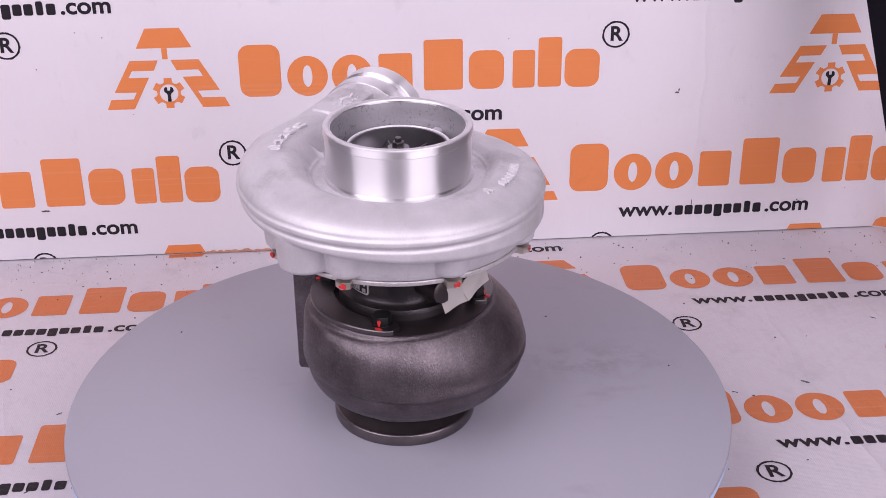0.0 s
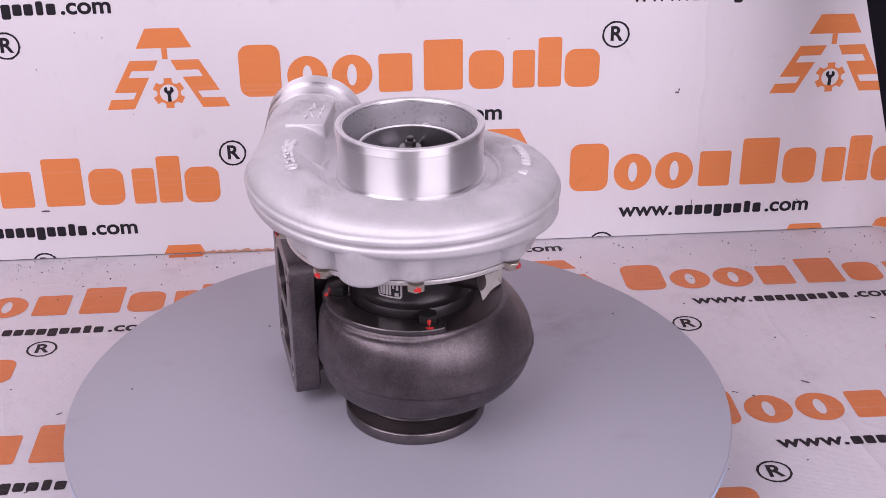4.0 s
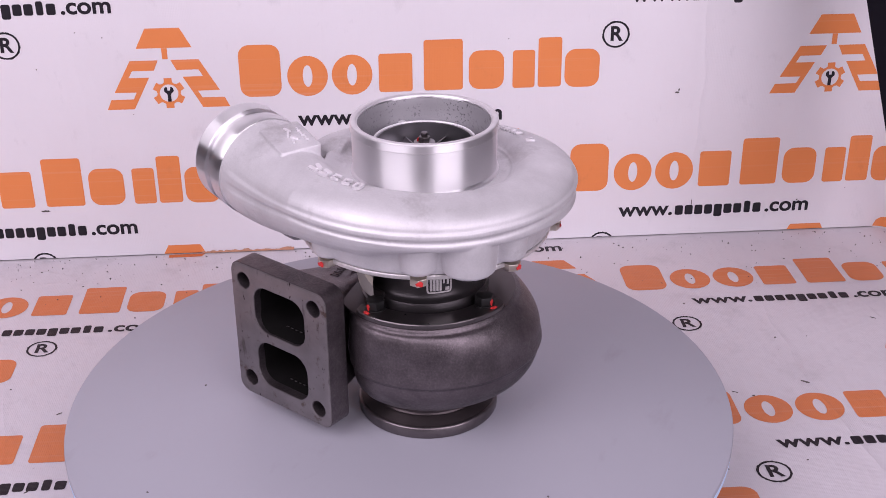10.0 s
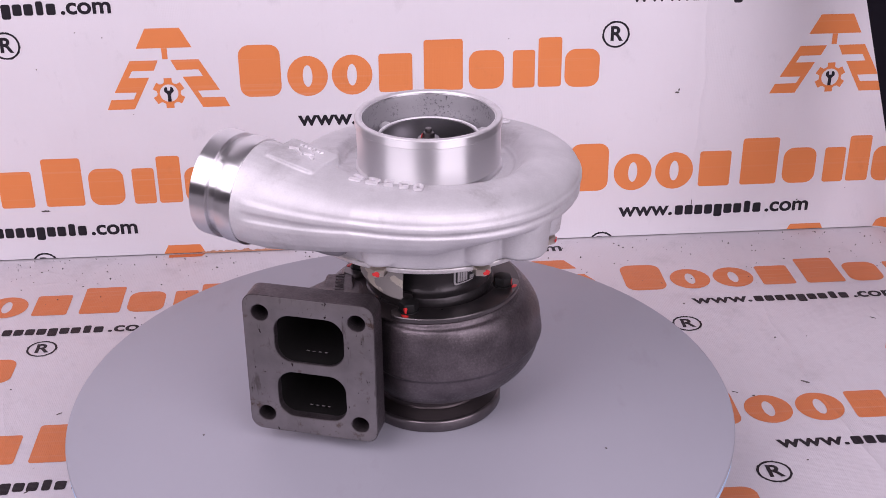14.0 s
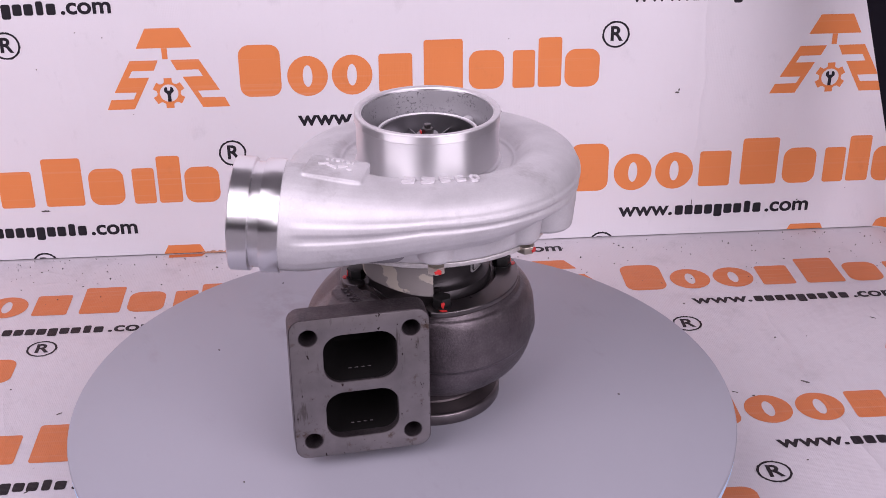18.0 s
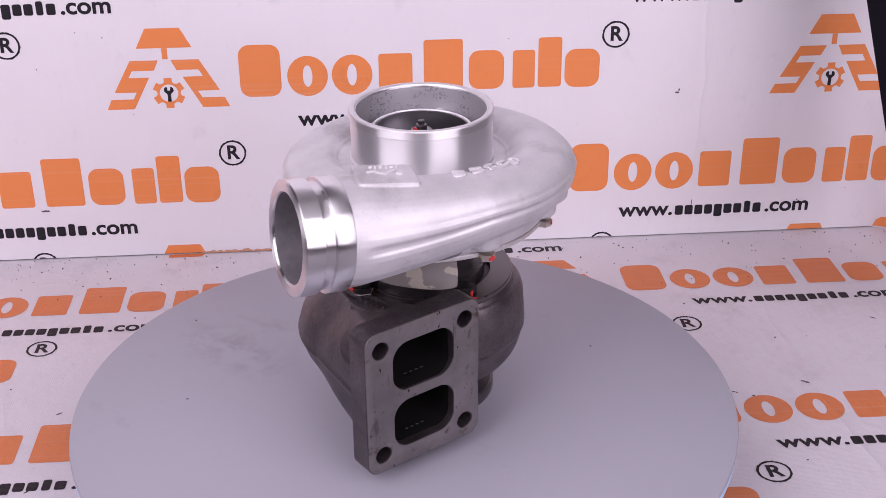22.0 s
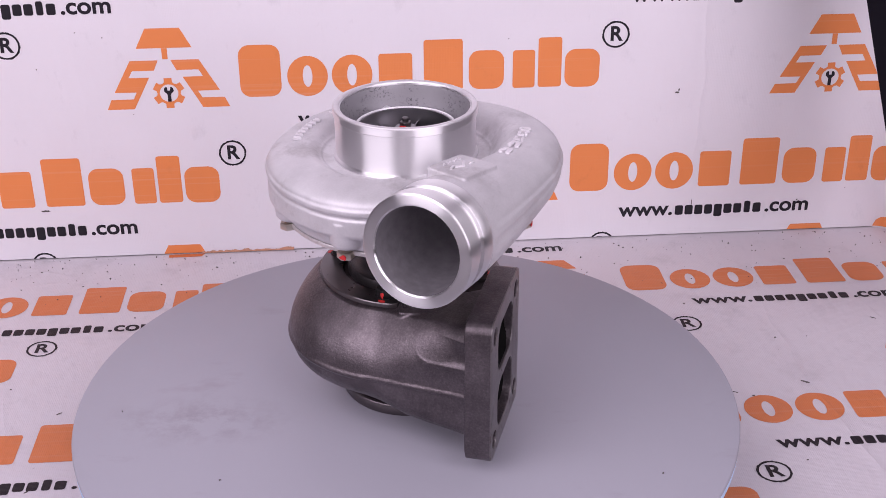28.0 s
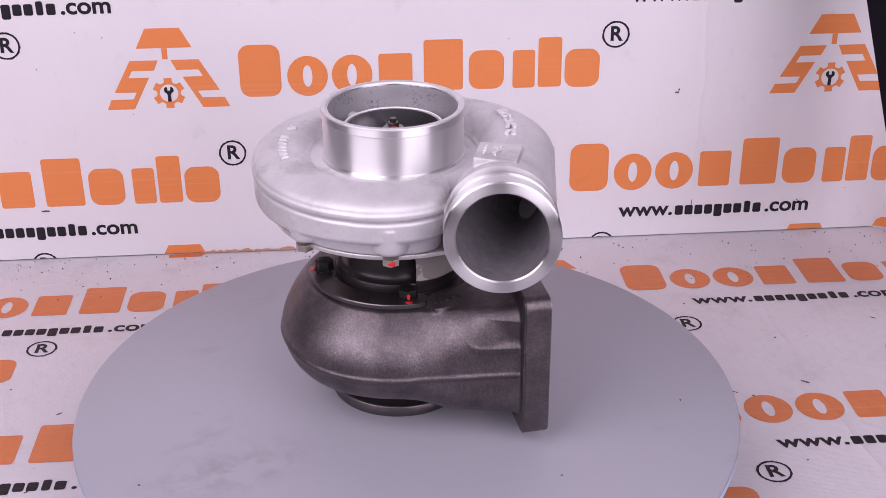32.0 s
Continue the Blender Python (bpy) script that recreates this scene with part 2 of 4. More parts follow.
def grid(rows, close_u=False, close_v=False, cap=False):
    """A mesh from rows of points. close_u joins the last row to the first, close_v the ends of each row; cap fills the first and last rows."""
    n, m = len(rows), len(rows[0])
    verts = [tuple(p) for r in rows for p in r]
    faces = []
    for i in range(n if close_u else n - 1):
        for j in range(m if close_v else m - 1):
            a, b = i * m + j, i * m + (j + 1) % m
            c, d = ((i + 1) % n) * m + (j + 1) % m, ((i + 1) % n) * m + j
            faces.append((a, b, c, d))
    if cap:
        faces.append(tuple(range(m))[::-1])
        faces.append(tuple((n - 1) * m + j for j in range(m)))
    me = bpy.data.meshes.new("grid")
    me.from_pydata(verts, [], faces)
    bm = bmesh.new()
    bm.from_mesh(me)
    bmesh.ops.recalc_face_normals(bm, faces=bm.faces)
    bm.to_mesh(me)
    bm.free()
    return me


def lathe(profile, steps=96, closed=True):
    """Turns a closed (r, z) profile round the z axis."""
    rows = []
    for i in range(steps):
        a = 2 * math.pi * i / steps
        rows.append([(r * math.cos(a), r * math.sin(a), z) for r, z in profile])
    return grid(rows, close_u=True, close_v=closed)


def joined(meshes):
    bm = bmesh.new()
    for me in meshes:
        bm.from_mesh(me)
    out = bpy.data.meshes.new("joined")
    bm.to_mesh(out)
    bm.free()
    return out


def moved(me, m):
    me.transform(m)
    return me


def prism(outline, z0, z1, bevel=0.0):
    """An outline of (x, y) raised from z0 to z1, with its edges rounded."""
    bm = bmesh.new()
    face = bm.faces.new([bm.verts.new((x, y, z0)) for x, y in outline])
    up = bmesh.ops.extrude_face_region(bm, geom=[face])
    bmesh.ops.translate(bm, verts=[v for v in up["geom"] if isinstance(v, bmesh.types.BMVert)], vec=(0, 0, z1 - z0))
    bmesh.ops.recalc_face_normals(bm, faces=bm.faces)
    if bevel:
        rim = [e for e in bm.edges if len(e.link_faces) == 2 and abs(e.verts[0].co.z - e.verts[1].co.z) < 1e-7]
        bmesh.ops.bevel(bm, geom=rim, offset=bevel, segments=2, affect="EDGES", profile=0.6)
    me = bpy.data.meshes.new("prism")
    bm.to_mesh(me)
    bm.free()
    return me


def round_rect(w, h, r, n=5, cx=0.0, cy=0.0):
    out = []
    for sx, sy, a0 in ((1, 1, 0), (-1, 1, 90), (-1, -1, 180), (1, -1, 270)):
        for i in range(n + 1):
            a = radians(a0 + 90 * i / n)
            out.append((cx + sx * (w / 2 - r) + r * math.cos(a), cy + sy * (h / 2 - r) + r * math.sin(a)))
    return out


def circle(r, n=32, cx=0.0, cy=0.0):
    return [(cx + r * math.cos(2 * math.pi * i / n), cy + r * math.sin(2 * math.pi * i / n)) for i in range(n)]


def pierced(outline, holes, z0, z1, bevel=0.0):
    """An outline raised from z0 to z1 with holes through it."""
    bm = bmesh.new()
    loops = []
    for pts in [outline] + holes:
        vs = [bm.verts.new((x, y, z1)) for x, y in pts]
        loops.append([bm.edges.new((vs[i], vs[(i + 1) % len(vs)])) for i in range(len(vs))])
    bmesh.ops.triangle_fill(bm, use_beauty=True, use_dissolve=False, edges=[e for l in loops for e in l])
    top = list(bm.faces)
    up = bmesh.ops.extrude_face_region(bm, geom=top)
    bmesh.ops.translate(bm, verts=[v for v in up["geom"] if isinstance(v, bmesh.types.BMVert)], vec=(0, 0, z0 - z1))
    bmesh.ops.recalc_face_normals(bm, faces=bm.faces)
    if bevel:
        rim = [e for e in bm.edges if len(e.link_faces) == 2 and e.calc_face_angle(0) > 1.2 and min(v.co.z for v in e.verts) > (z0 + z1) / 2]
        bmesh.ops.bevel(bm, geom=rim, offset=bevel, segments=2, affect="EDGES", profile=0.6)
    me = bpy.data.meshes.new("pierced")
    bm.to_mesh(me)
    bm.free()
    return me


def part(name, me, material, parent, label="", at=None, angle=38):
    """Links a mesh as one object under a thing or a part."""
    ob = new(name, finish(me, angle))
    ob.data.materials.clear()
    ob.data.materials.append(material)
    ob.parent = parent
    if at is not None:
        ob.matrix_basis = at
    return tagged(ob, label) if label else ob


def dab(w, h, thick, seed):
    """An uneven dab of paint."""
    rng = random.Random(seed)
    pts = []
    for i in range(14):
        a = 2 * math.pi * i / 14
        q = rng.uniform(0.68, 1.12)
        pts.append((w / 2 * q * math.cos(a), h / 2 * q * math.sin(a)))
    return prism(pts, 0, thick, thick * 0.3)


def cast(solids, voxel, rounds, drop=None):
    """Melts overlapping solids into one skin whose inner corners are filled like a casting's. drop: which faces, by their middle, are left open."""
    ob = new("melt", joined(solids))
    melt = ob.modifiers.new("melt", "REMESH")
    melt.mode, melt.voxel_size, melt.adaptivity = "VOXEL", voxel, 0.0
    soft = ob.modifiers.new("soften", "SMOOTH")
    soft.factor, soft.iterations = 0.5, rounds
    me = bpy.data.meshes.new_from_object(ob.evaluated_get(bpy.context.evaluated_depsgraph_get()))
    bpy.data.objects.remove(ob)
    if drop:
        bm = bmesh.new()
        bm.from_mesh(me)
        bmesh.ops.delete(bm, geom=[f for f in bm.faces if drop(f.calc_center_median())], context="FACES")
        bm.to_mesh(me)
        bm.free()
    me.materials.clear()
    return me


def curve_at(table, a):
    """Smooth value from a table of (degrees, value) that closes at 360."""
    a %= 360
    t = sorted(table)
    t = [(x - 360, y) for x, y in t] + t + [(x + 360, y) for x, y in t]
    for k in range(1, len(t) - 2):
        if t[k][0] <= a <= t[k + 1][0]:
            (xa, ya), (x0, y0), (x1, y1), (xb, yb) = t[k - 1:k + 3]
            h = x1 - x0
            g0, g1 = (y1 - ya) / (x1 - xa) * h, (yb - y0) / (xb - x0) * h
            u = (a - x0) / h
            return (2 * u ** 3 - 3 * u * u + 1) * y0 + (u ** 3 - 2 * u * u + u) * g0 + (3 * u * u - 2 * u ** 3) * y1 + (u ** 3 - u * u) * g1


# ---- the room ----
FLOOR_Z = -0.08
WALL_YAW = 2.031
CORNER_L = Vector((-0.432, 0.4033, FLOOR_Z))       # the foot of the back banner at u = 0
UP = Vector((0, 0, 1))
ALONG = Vector((math.cos(radians(WALL_YAW)), math.sin(radians(WALL_YAW)), 0))
TO_CAM = Vector((ALONG.y, -ALONG.x, 0))


def slab(name, lo, hi, material, label, category=""):
    bm = bmesh.new()
    bmesh.ops.create_cube(bm, size=1)
    for v in bm.verts:
        v.co = Vector([lo[i] + (v.co[i] + 0.5) * (hi[i] - lo[i]) for i in range(3)])
    bmesh.ops.bevel(bm, geom=list(bm.edges), offset=0.004, segments=1, affect="EDGES")
    me = bpy.data.meshes.new(name)
    bm.to_mesh(me)
    bm.free()
    me.materials.append(material)
    return tagged(new(name, me), label, category, kind="structure")


slab("floor", (-2.2, -2.8, -0.20), (2.2, 1.6, -0.095), ROOM, "plain grey studio floor under the banner", "floor")
slab("wall_north", (-2.2, 1.6, -0.2), (2.2, 1.7, 2.3), ROOM, "plain grey studio wall behind the banner", "wall")
slab("wall_south", (-2.2, -2.9, -0.2), (2.2, -2.8, 2.3), ROOM, "plain grey studio wall", "wall")
slab("wall_west", (-2.3, -2.9, -0.2), (-2.2, 1.7, 2.3), ROOM, "plain grey studio wall", "wall")
slab("wall_east", (2.2, -2.9, -0.2), (2.3, 1.7, 2.3), ROOM, "plain grey studio wall", "wall")
slab("ceiling", (-2.3, -2.9, 2.3), (2.3, 1.7, 2.4), CEIL, "plain pale studio ceiling", "ceiling")

# ---- the banner: one sheet up the back, one over the floor, one round the corner ----
# each sheet has its own axes: x along it, y up the print, z out of its face
BACK = Matrix.Translation(CORNER_L) @ Matrix((ALONG, UP, TO_CAM)).transposed().to_4x4()
GROUND = Matrix.Translation(CORNER_L) @ Matrix((ALONG, -TO_CAM, UP)).transposed().to_4x4()
BEND, FOLD, SPREAD = 0.962, 0.020, 0.05       # where the back sheet begins to turn forward, the radius of its soft corner, and how the corner opens upwards


def cloth(name, m, left, right, y0, y1, material, label):
    nx, ny = 60, 40
    rows = []
    for i in range(nx + 1):
        row = []
        for j in range(ny + 1):
            y = y0 + (y1 - y0) * j / ny
            row.append((left(y) + (right(y) - left(y)) * i / nx, y, 0))
        rows.append(row)
    me = grid(rows)
    bm = bmesh.new()
    bm.from_mesh(me)
    if bm.faces[:][0].normal.z < 0:
        bmesh.ops.reverse_faces(bm, faces=bm.faces)
    bm.to_mesh(me)
    bm.free()
    me.materials.append(material)
    ob = new(name, finish(me))
    ob.matrix_world = m
    thick = ob.modifiers.new("thickness", "SOLIDIFY")
    thick.thickness, thick.offset, thick.use_rim = 0.002, -1, False
    return tagged(ob, label, "banner", kind="structure")


backdrop = cloth("backdrop", BACK, lambda y: -0.22, lambda y: BEND + SPREAD * y, 0.0014, 1.0, BANNER_BACK, "white printed vinyl banner with orange marks hung behind the turntable")
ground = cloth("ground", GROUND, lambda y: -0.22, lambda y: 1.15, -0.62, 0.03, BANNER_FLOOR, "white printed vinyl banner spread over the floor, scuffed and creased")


def side_cloth():
    """The sheet round the corner: a soft quarter bend, then a short way forward."""
    path = []
    for i in range(13):
        a = math.pi / 2 * i / 12
        path.append((BEND + FOLD * math.sin(a), FOLD * (1 - math.cos(a)) - 0.0003))
    for i in range(1, 13):
        q = 0.09 * i / 12
        path.append((BEND + FOLD + 0.004 * math.sin(i * 0.7), FOLD + q))
    rows = []
    for u, v in path:
        rows.append([CORNER_L + ALONG * (u + SPREAD * (-0.002 + 0.9 * j / 20)) + TO_CAM * v + UP * (-0.002 + 0.9 * j / 20) for j in range(21)])
    me = grid(rows)
    me.materials.append(BANNER)
    ob = new("backdrop_side", finish(me, 80))
    thick = ob.modifiers.new("thickness", "SOLIDIFY")
    thick.thickness, thick.offset, thick.use_rim = 0.0006, 0, False
    tagged(ob, "white printed vinyl banner turned round the corner", "banner", kind="structure")
    dab_rows = []
    for i, (u, v) in enumerate(path[:18]):
        top = 0.012 * math.sqrt(max(0.0, 1 - (1 - min(1.0, i / 6)) ** 2)) + 0.0005
        p = CORNER_L + ALONG * (u - 0.0007) + TO_CAM * (v + 0.0010)
        dab_rows.append([p + UP * (0.002 + top * j / 3) for j in range(4)])
    part("orange_bar", grid(dab_rows), ORANGE, ob)
    return ob


side_sheet = side_cloth()

# ---- the print on the banner ----
LIFT = 0.0003
LETTERS = [(0.0, 0.0458, 0.057), (0.0503, 0.0918, 0.043), (0.0958, 0.1376, 0.043), (0.1427, 0.1804, 0.0425), (0.189, 0.2329, 0.056),
           (0.2358, 0.2756, 0.043), (0.2821, 0.3073, 0.042), (0.3085, 0.3352, 0.055), (0.336, 0.3757, 0.0425)]


def flat(outlines):
    """Flat printed shapes, each an outer outline with optional holes."""
    bm = bmesh.new()
    for outer, holes in outlines:
        loops = []
        for pts in [outer] + holes:
            vs = [bm.verts.new((x, y, LIFT)) for x, y in pts]
            loops += [bm.edges.new((vs[i], vs[(i + 1) % len(vs)])) for i in range(len(vs))]
        bmesh.ops.triangle_fill(bm, use_beauty=True, edges=loops)
    for f in bm.faces:
        if f.normal.z < 0:
            f.normal_flip()
    me = bpy.data.meshes.new("print")
    bm.to_mesh(me)
    bm.free()
    return me


def clipped(me, low):
    """Cuts away what would lie beyond the sheet's foot and sides."""
    bm = bmesh.new()
    bm.from_mesh(me)
    bmesh.ops.bisect_plane(bm, geom=list(bm.verts) + list(bm.edges) + list(bm.faces), plane_co=(0, low, 0), plane_no=(0, 1, 0), clear_inner=True)
    for x, way in ((-0.215, 1), (1.145, -1)):
        bmesh.ops.bisect_plane(bm, geom=list(bm.verts) + list(bm.edges) + list(bm.faces), plane_co=(x, 0, 0), plane_no=(way, 0, 0), clear_inner=True)
    bm.to_mesh(me)
    bm.free()
    return me


def glyph(text, size, bold=0.0006):
    cu = bpy.data.curves.new("glyph", "FONT")
    cu.body, cu.size, cu.align_x, cu.align_y = text, size, "CENTER", "CENTER"
    cu.offset = bold
    ob = new("glyph", cu)
    me = bpy.data.meshes.new_from_object(ob)
    bpy.data.objects.remove(ob)
    me.materials.clear()
    return me


def fitted(text, x0, x1, y0, y1):
    """Small print stretched to its measured width and height."""
    me = glyph(text, 0.02, 0.0005)
    xs, ys = [v.co.x for v in me.vertices], [v.co.y for v in me.vertices]
    for v in me.vertices:
        v.co = (x0 + (x1 - x0) * (v.co.x - min(xs)) / (max(xs) - min(xs)), y0 + (y1 - y0) * (v.co.y - min(ys)) / (max(ys) - min(ys)), LIFT)
    return me


WWW, COM = fitted("www.", 0.0, 0.0605, 0.0, 0.0117), fitted(".com", 0.1650, 0.2140, -0.0002, 0.0120)


def word(x, y):
    """A word of the maker's mark as plain bars and rings, one to a sign."""
    out = []
    for k, (a, b, h) in enumerate(LETTERS):
        w, cx, cy = b - a, x + (a + b) / 2, y + h / 2 - (0.001 if k in (0, 1, 2, 8) else 0)
        if k in (1, 2):
            outer = [(cx + w / 2 * math.cos(i * math.pi / 20), cy + h * 0.5 * math.sin(i * math.pi / 20)) for i in range(40)]
            hole = [(cx + w * 0.12 * math.cos(i * math.pi / 12), cy + h * 0.27 * math.sin(i * math.pi / 12)) for i in range(24)]
            out.append((outer, [hole]))
        else:
            out.append((round_rect(w * 0.92, h * 0.97, 0.011 if k in (0, 5, 8) else 0.003, 5, cx, cy), []))
    return [flat([o]) for o in out]


def address(x, y):
    """The line below a word: small bars between the two ends that can be read."""
    bars = []
    for i in range(9):
        a = x + 0.0632 + i * 0.01095
        w, h, dy = 0.0090, 0.0115, 0.0
        if i == 4:
            h, dy = 0.0150, -0.0017
        if i == 7:
            w, h, dy = 0.0070, 0.0142, 0.0012
        bars.append((round_rect(w, h, 0.002, 3, a + 0.0048, y + 0.0058 + dy), []))
    shift = Matrix.Translation((x, y, 0))
    return joined([flat(bars), moved(WWW.copy(), shift), moved(COM.copy(), shift)])


def emblem(x, y):
    """The mark beside a word, as plain shapes: a cap, a stem, two stepped legs and a toothed ring."""
    def mirrored(pts):
        return [(2 * (x + 0.0625) - a, b) for a, b in pts]
    leg = [(x + a, y + b) for a, b in ((0.0279, 0.0514), (0.0562, 0.0514), (0.0511, 0.0407), (0.0290, 0.0407), (0.0250, 0.0335), (0.0456, 0.0333), (0.0275, 0.0), (0.0, 0.0), (0.0050, 0.0105), (0.0277, 0.0107), (0.0315, 0.0179), (0.0092, 0.0182))]
    legs = [(leg, []), (mirrored(leg), [])]
    cap = [(x + a, y + b) for a, b in ((0.0464, 0.0847), (0.0806, 0.0847), (0.0914, 0.0641), (0.0356, 0.0641))]
    stem = [(x + a, y + b) for a, b in ((0.0608, 0.0639), (0.0664, 0.0639), (0.0664, 0.0524), (0.0608, 0.0524))]
    cx, cy = x + 0.0640, y + 0.0162
    ring = []
    for i in range(6):
        for off, r in ((-14, 0.0166), (14, 0.0166), (19, 0.0125), (30, 0.0117), (41, 0.0125)):
            a = radians(90 + 60 * i + off)
            ring.append((cx + r * math.cos(a), cy + r * math.sin(a)))
    orange = [flat([o]) for o in [(cap, []), (stem, []), (ring, [circle(0.0094, 24, cx, cy)])] + legs]
    tool = [(-0.0018, -0.0092), (0.0018, -0.0092), (0.0018, -0.0012), (0.0050, 0.0022), (0.0046, 0.0050), (0.0030, 0.0068), (0.0016, 0.0064), (0.0014, 0.0028),
            (-0.0014, 0.0028), (-0.0016, 0.0064), (-0.0030, 0.0068), (-0.0046, 0.0050), (-0.0050, 0.0022), (-0.0018, -0.0012)]
    return orange, flat([([(cx + a, cy + b) for a, b in tool], [])])


R_SIGN = glyph("R", 0.0215)


def registered(x, y):
    rng = random.Random(int((x + y) * 1000))
    edge = [(x + (0.0143 + rng.uniform(-0.0004, 0.0004)) * math.cos(i * math.pi / 36), y + (0.0143 + rng.uniform(-0.0004, 0.0004)) * math.sin(i * math.pi / 36)) for i in range(72)]
    ring = flat([(edge, [circle(0.0123, 40, x, y)])])
    sign = R_SIGN.copy()
    sign.transform(Matrix.Translation((x, y, LIFT)))
    return joined([ring, sign])


def prints(parent, words, addresses, emblems, signs, low, orange, ink):
    def put(name, me, mat):
        me = clipped(me, low)
        if len(me.polygons):
            part(name, me, mat, parent)
    for x, y in words:
        for piece in word(x, y):
            put("orange_bar", piece, orange)
    for x, y in addresses:
        put("black_small_print", address(x, y), ink)
    for x, y in emblems:
        o, b = emblem(x, y)
        for piece in o:
            put("emblem_piece", piece, orange)
        put("emblem_tool_mark", b, ink)
    for x, y in signs:
        put("registered_sign", registered(x, y), ink)


prints(backdrop,
       [(0.2665, 0.178), (-0.351, 0.180), (-0.136, 0.0615), (0.612, 0.0577), (-0.136, 0.3045)],
       [(0.325, 0.144), (-0.0680, 0.0272), (0.6697, 0.0246), (-0.0665, 0.2697), (0.6697, 0.2665)],
       [(0.1314, 0.1686), (0.8249, 0.1634), (0.477, 0.0485), (0.1302, -0.0732), (0.8196, -0.0766)],
       [(0.6562, 0.2332), (0.0396, 0.2393), (0.2545, 0.1165), (0.0435, -0.0060), (0.6525, -0.0068)], 0.0016, ORANGE, INK)
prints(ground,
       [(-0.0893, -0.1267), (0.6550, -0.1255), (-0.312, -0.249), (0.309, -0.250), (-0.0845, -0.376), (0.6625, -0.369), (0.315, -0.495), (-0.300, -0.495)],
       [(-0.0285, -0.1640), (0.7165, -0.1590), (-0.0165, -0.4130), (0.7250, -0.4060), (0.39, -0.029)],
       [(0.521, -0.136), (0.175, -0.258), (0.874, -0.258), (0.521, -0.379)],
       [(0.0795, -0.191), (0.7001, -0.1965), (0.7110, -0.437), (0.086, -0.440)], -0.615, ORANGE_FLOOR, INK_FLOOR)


# ---- black fabric of a light's side, beside the backdrop ----
def soft_box():
    thing = tagged(new("softbox"), "black fabric side of a studio softbox, slanting beside the banner", "softbox")
    a, c = Vector((0.4088, 0.2462, 0.2351)), Vector((0.4228, 0.1967, 0.1348))
    down = (c - a).normalized()
    out = Vector((0.95, 0.25, -0.1)).normalized()
    face = down.cross(out).normalized()
    rows = []
    for i in range(13):
        s = -0.30 + 0.52 * i / 12
        base = a + down * s + out * 0.012
        rows.append([base + out * (0.11 * j / 8) + face * (0.012 + 0.010 * math.sin(j * 0.6)) for j in range(9)] +
                    [base + out * (0.11 * j / 8) - face * 0.012 for j in range(8, -1, -1)])
    part("fabric_side", grid(rows, close_v=True, cap=True), BLACK, thing)
    return thing


soft_box()


# ---- turntable ----
turntable = tagged(new("turntable"), "round grey photo turntable with a pale blue plate edge", "turntable")
PLATE_R = 0.2522
turntable.location = (-0.0027, 0, 0)
part("base_drum", lathe([(0.02, FLOOR_Z), (0.13, FLOOR_Z), (0.132, FLOOR_Z + 0.004), (0.132, -0.020), (0.128, -0.016), (0.02, -0.016)], 64), BLACK, turntable)
plate = part("plate", lathe([(0.0005, -0.003), (0.0005, 0.0), (0.12, 0.0), (PLATE_R - 0.0012, 0.0), (PLATE_R - 0.0003, -0.0006), (PLATE_R, -0.0015), (PLATE_R, -0.003)], 160), GREY, turntable, "smudged matt grey plate")
part("edge_band", lathe([(0.0005, -0.0165), (0.135, -0.016), (PLATE_R - 0.004, -0.0108), (PLATE_R - 0.0004, -0.0098), (PLATE_R - 0.0004, -0.0032), (0.0005, -0.0032)], 160), BLUE, plate, "pale blue plate edge")

FLECK = dab(0.0022, 0.0014, 0.0005, 9)
for x, y, deg in ((0.1292, 0.1078, 20), (-0.1806, 0.1059, 70), (-0.0504, 0.1455, 0), (0.2160, 0.021, 120), (-0.0748, -0.148, 45)):
    part("fleck", FLECK, SPECK, plate, at=pose(x, y, 0.0001, 0, 0, deg))

# ---- turbocharger: its own axes, x along the turbine flange, -y out of it, z up; base on z = 0 ----
turbo = tagged(new("turbocharger"), "large turbocharger, cast aluminium compressor over dark cast iron turbine", "turbocharger")
MM = 0.001


def volute(section, table_steps, closed_v=False):
    return grid([[(r * MM * math.cos(radians(a)), r * MM * math.sin(radians(a)), z * MM) for r, z in section(a)] for a in table_steps], close_u=True, close_v=closed_v)


COMP_R = [(20, 106.5), (46, 105.4), (65, 103.8), (84, 101.5), (103, 100.8), (125, 99.6), (140, 99.2), (158, 99.2), (236, 118.7), (248, 116.4), (260, 114.4), (272, 112.8), (286, 111.4), (305, 110.2), (318, 109.6), (343, 107.5)]
COMP_TOP = [(20, 203), (60, 201), (100, 199), (140, 198), (170, 199), (200, 202), (225, 208), (245, 210.5), (262, 211), (280, 210.5), (300, 209), (340, 205)]
COMP_LOW = [(11, 175), (60, 169), (103, 163), (150, 165), (170, 166), (220, 172), (260, 182), (290, 183), (314, 179.5), (335, 178)]
COMP_MID = [(11, 192), (60, 190.5), (103, 189), (150, 188.5), (170, 189), (230, 194), (262, 196.5), (289, 195), (314, 193.5), (335, 192.5)]


TONGUE_R = [(128, 99.4), (140, 99.2), (158, 99.2), (166, 99.2), (180, 98.5), (190, 94), (197, 80), (205, 65), (215, 58), (230, 61), (262, 63), (280, 65)]


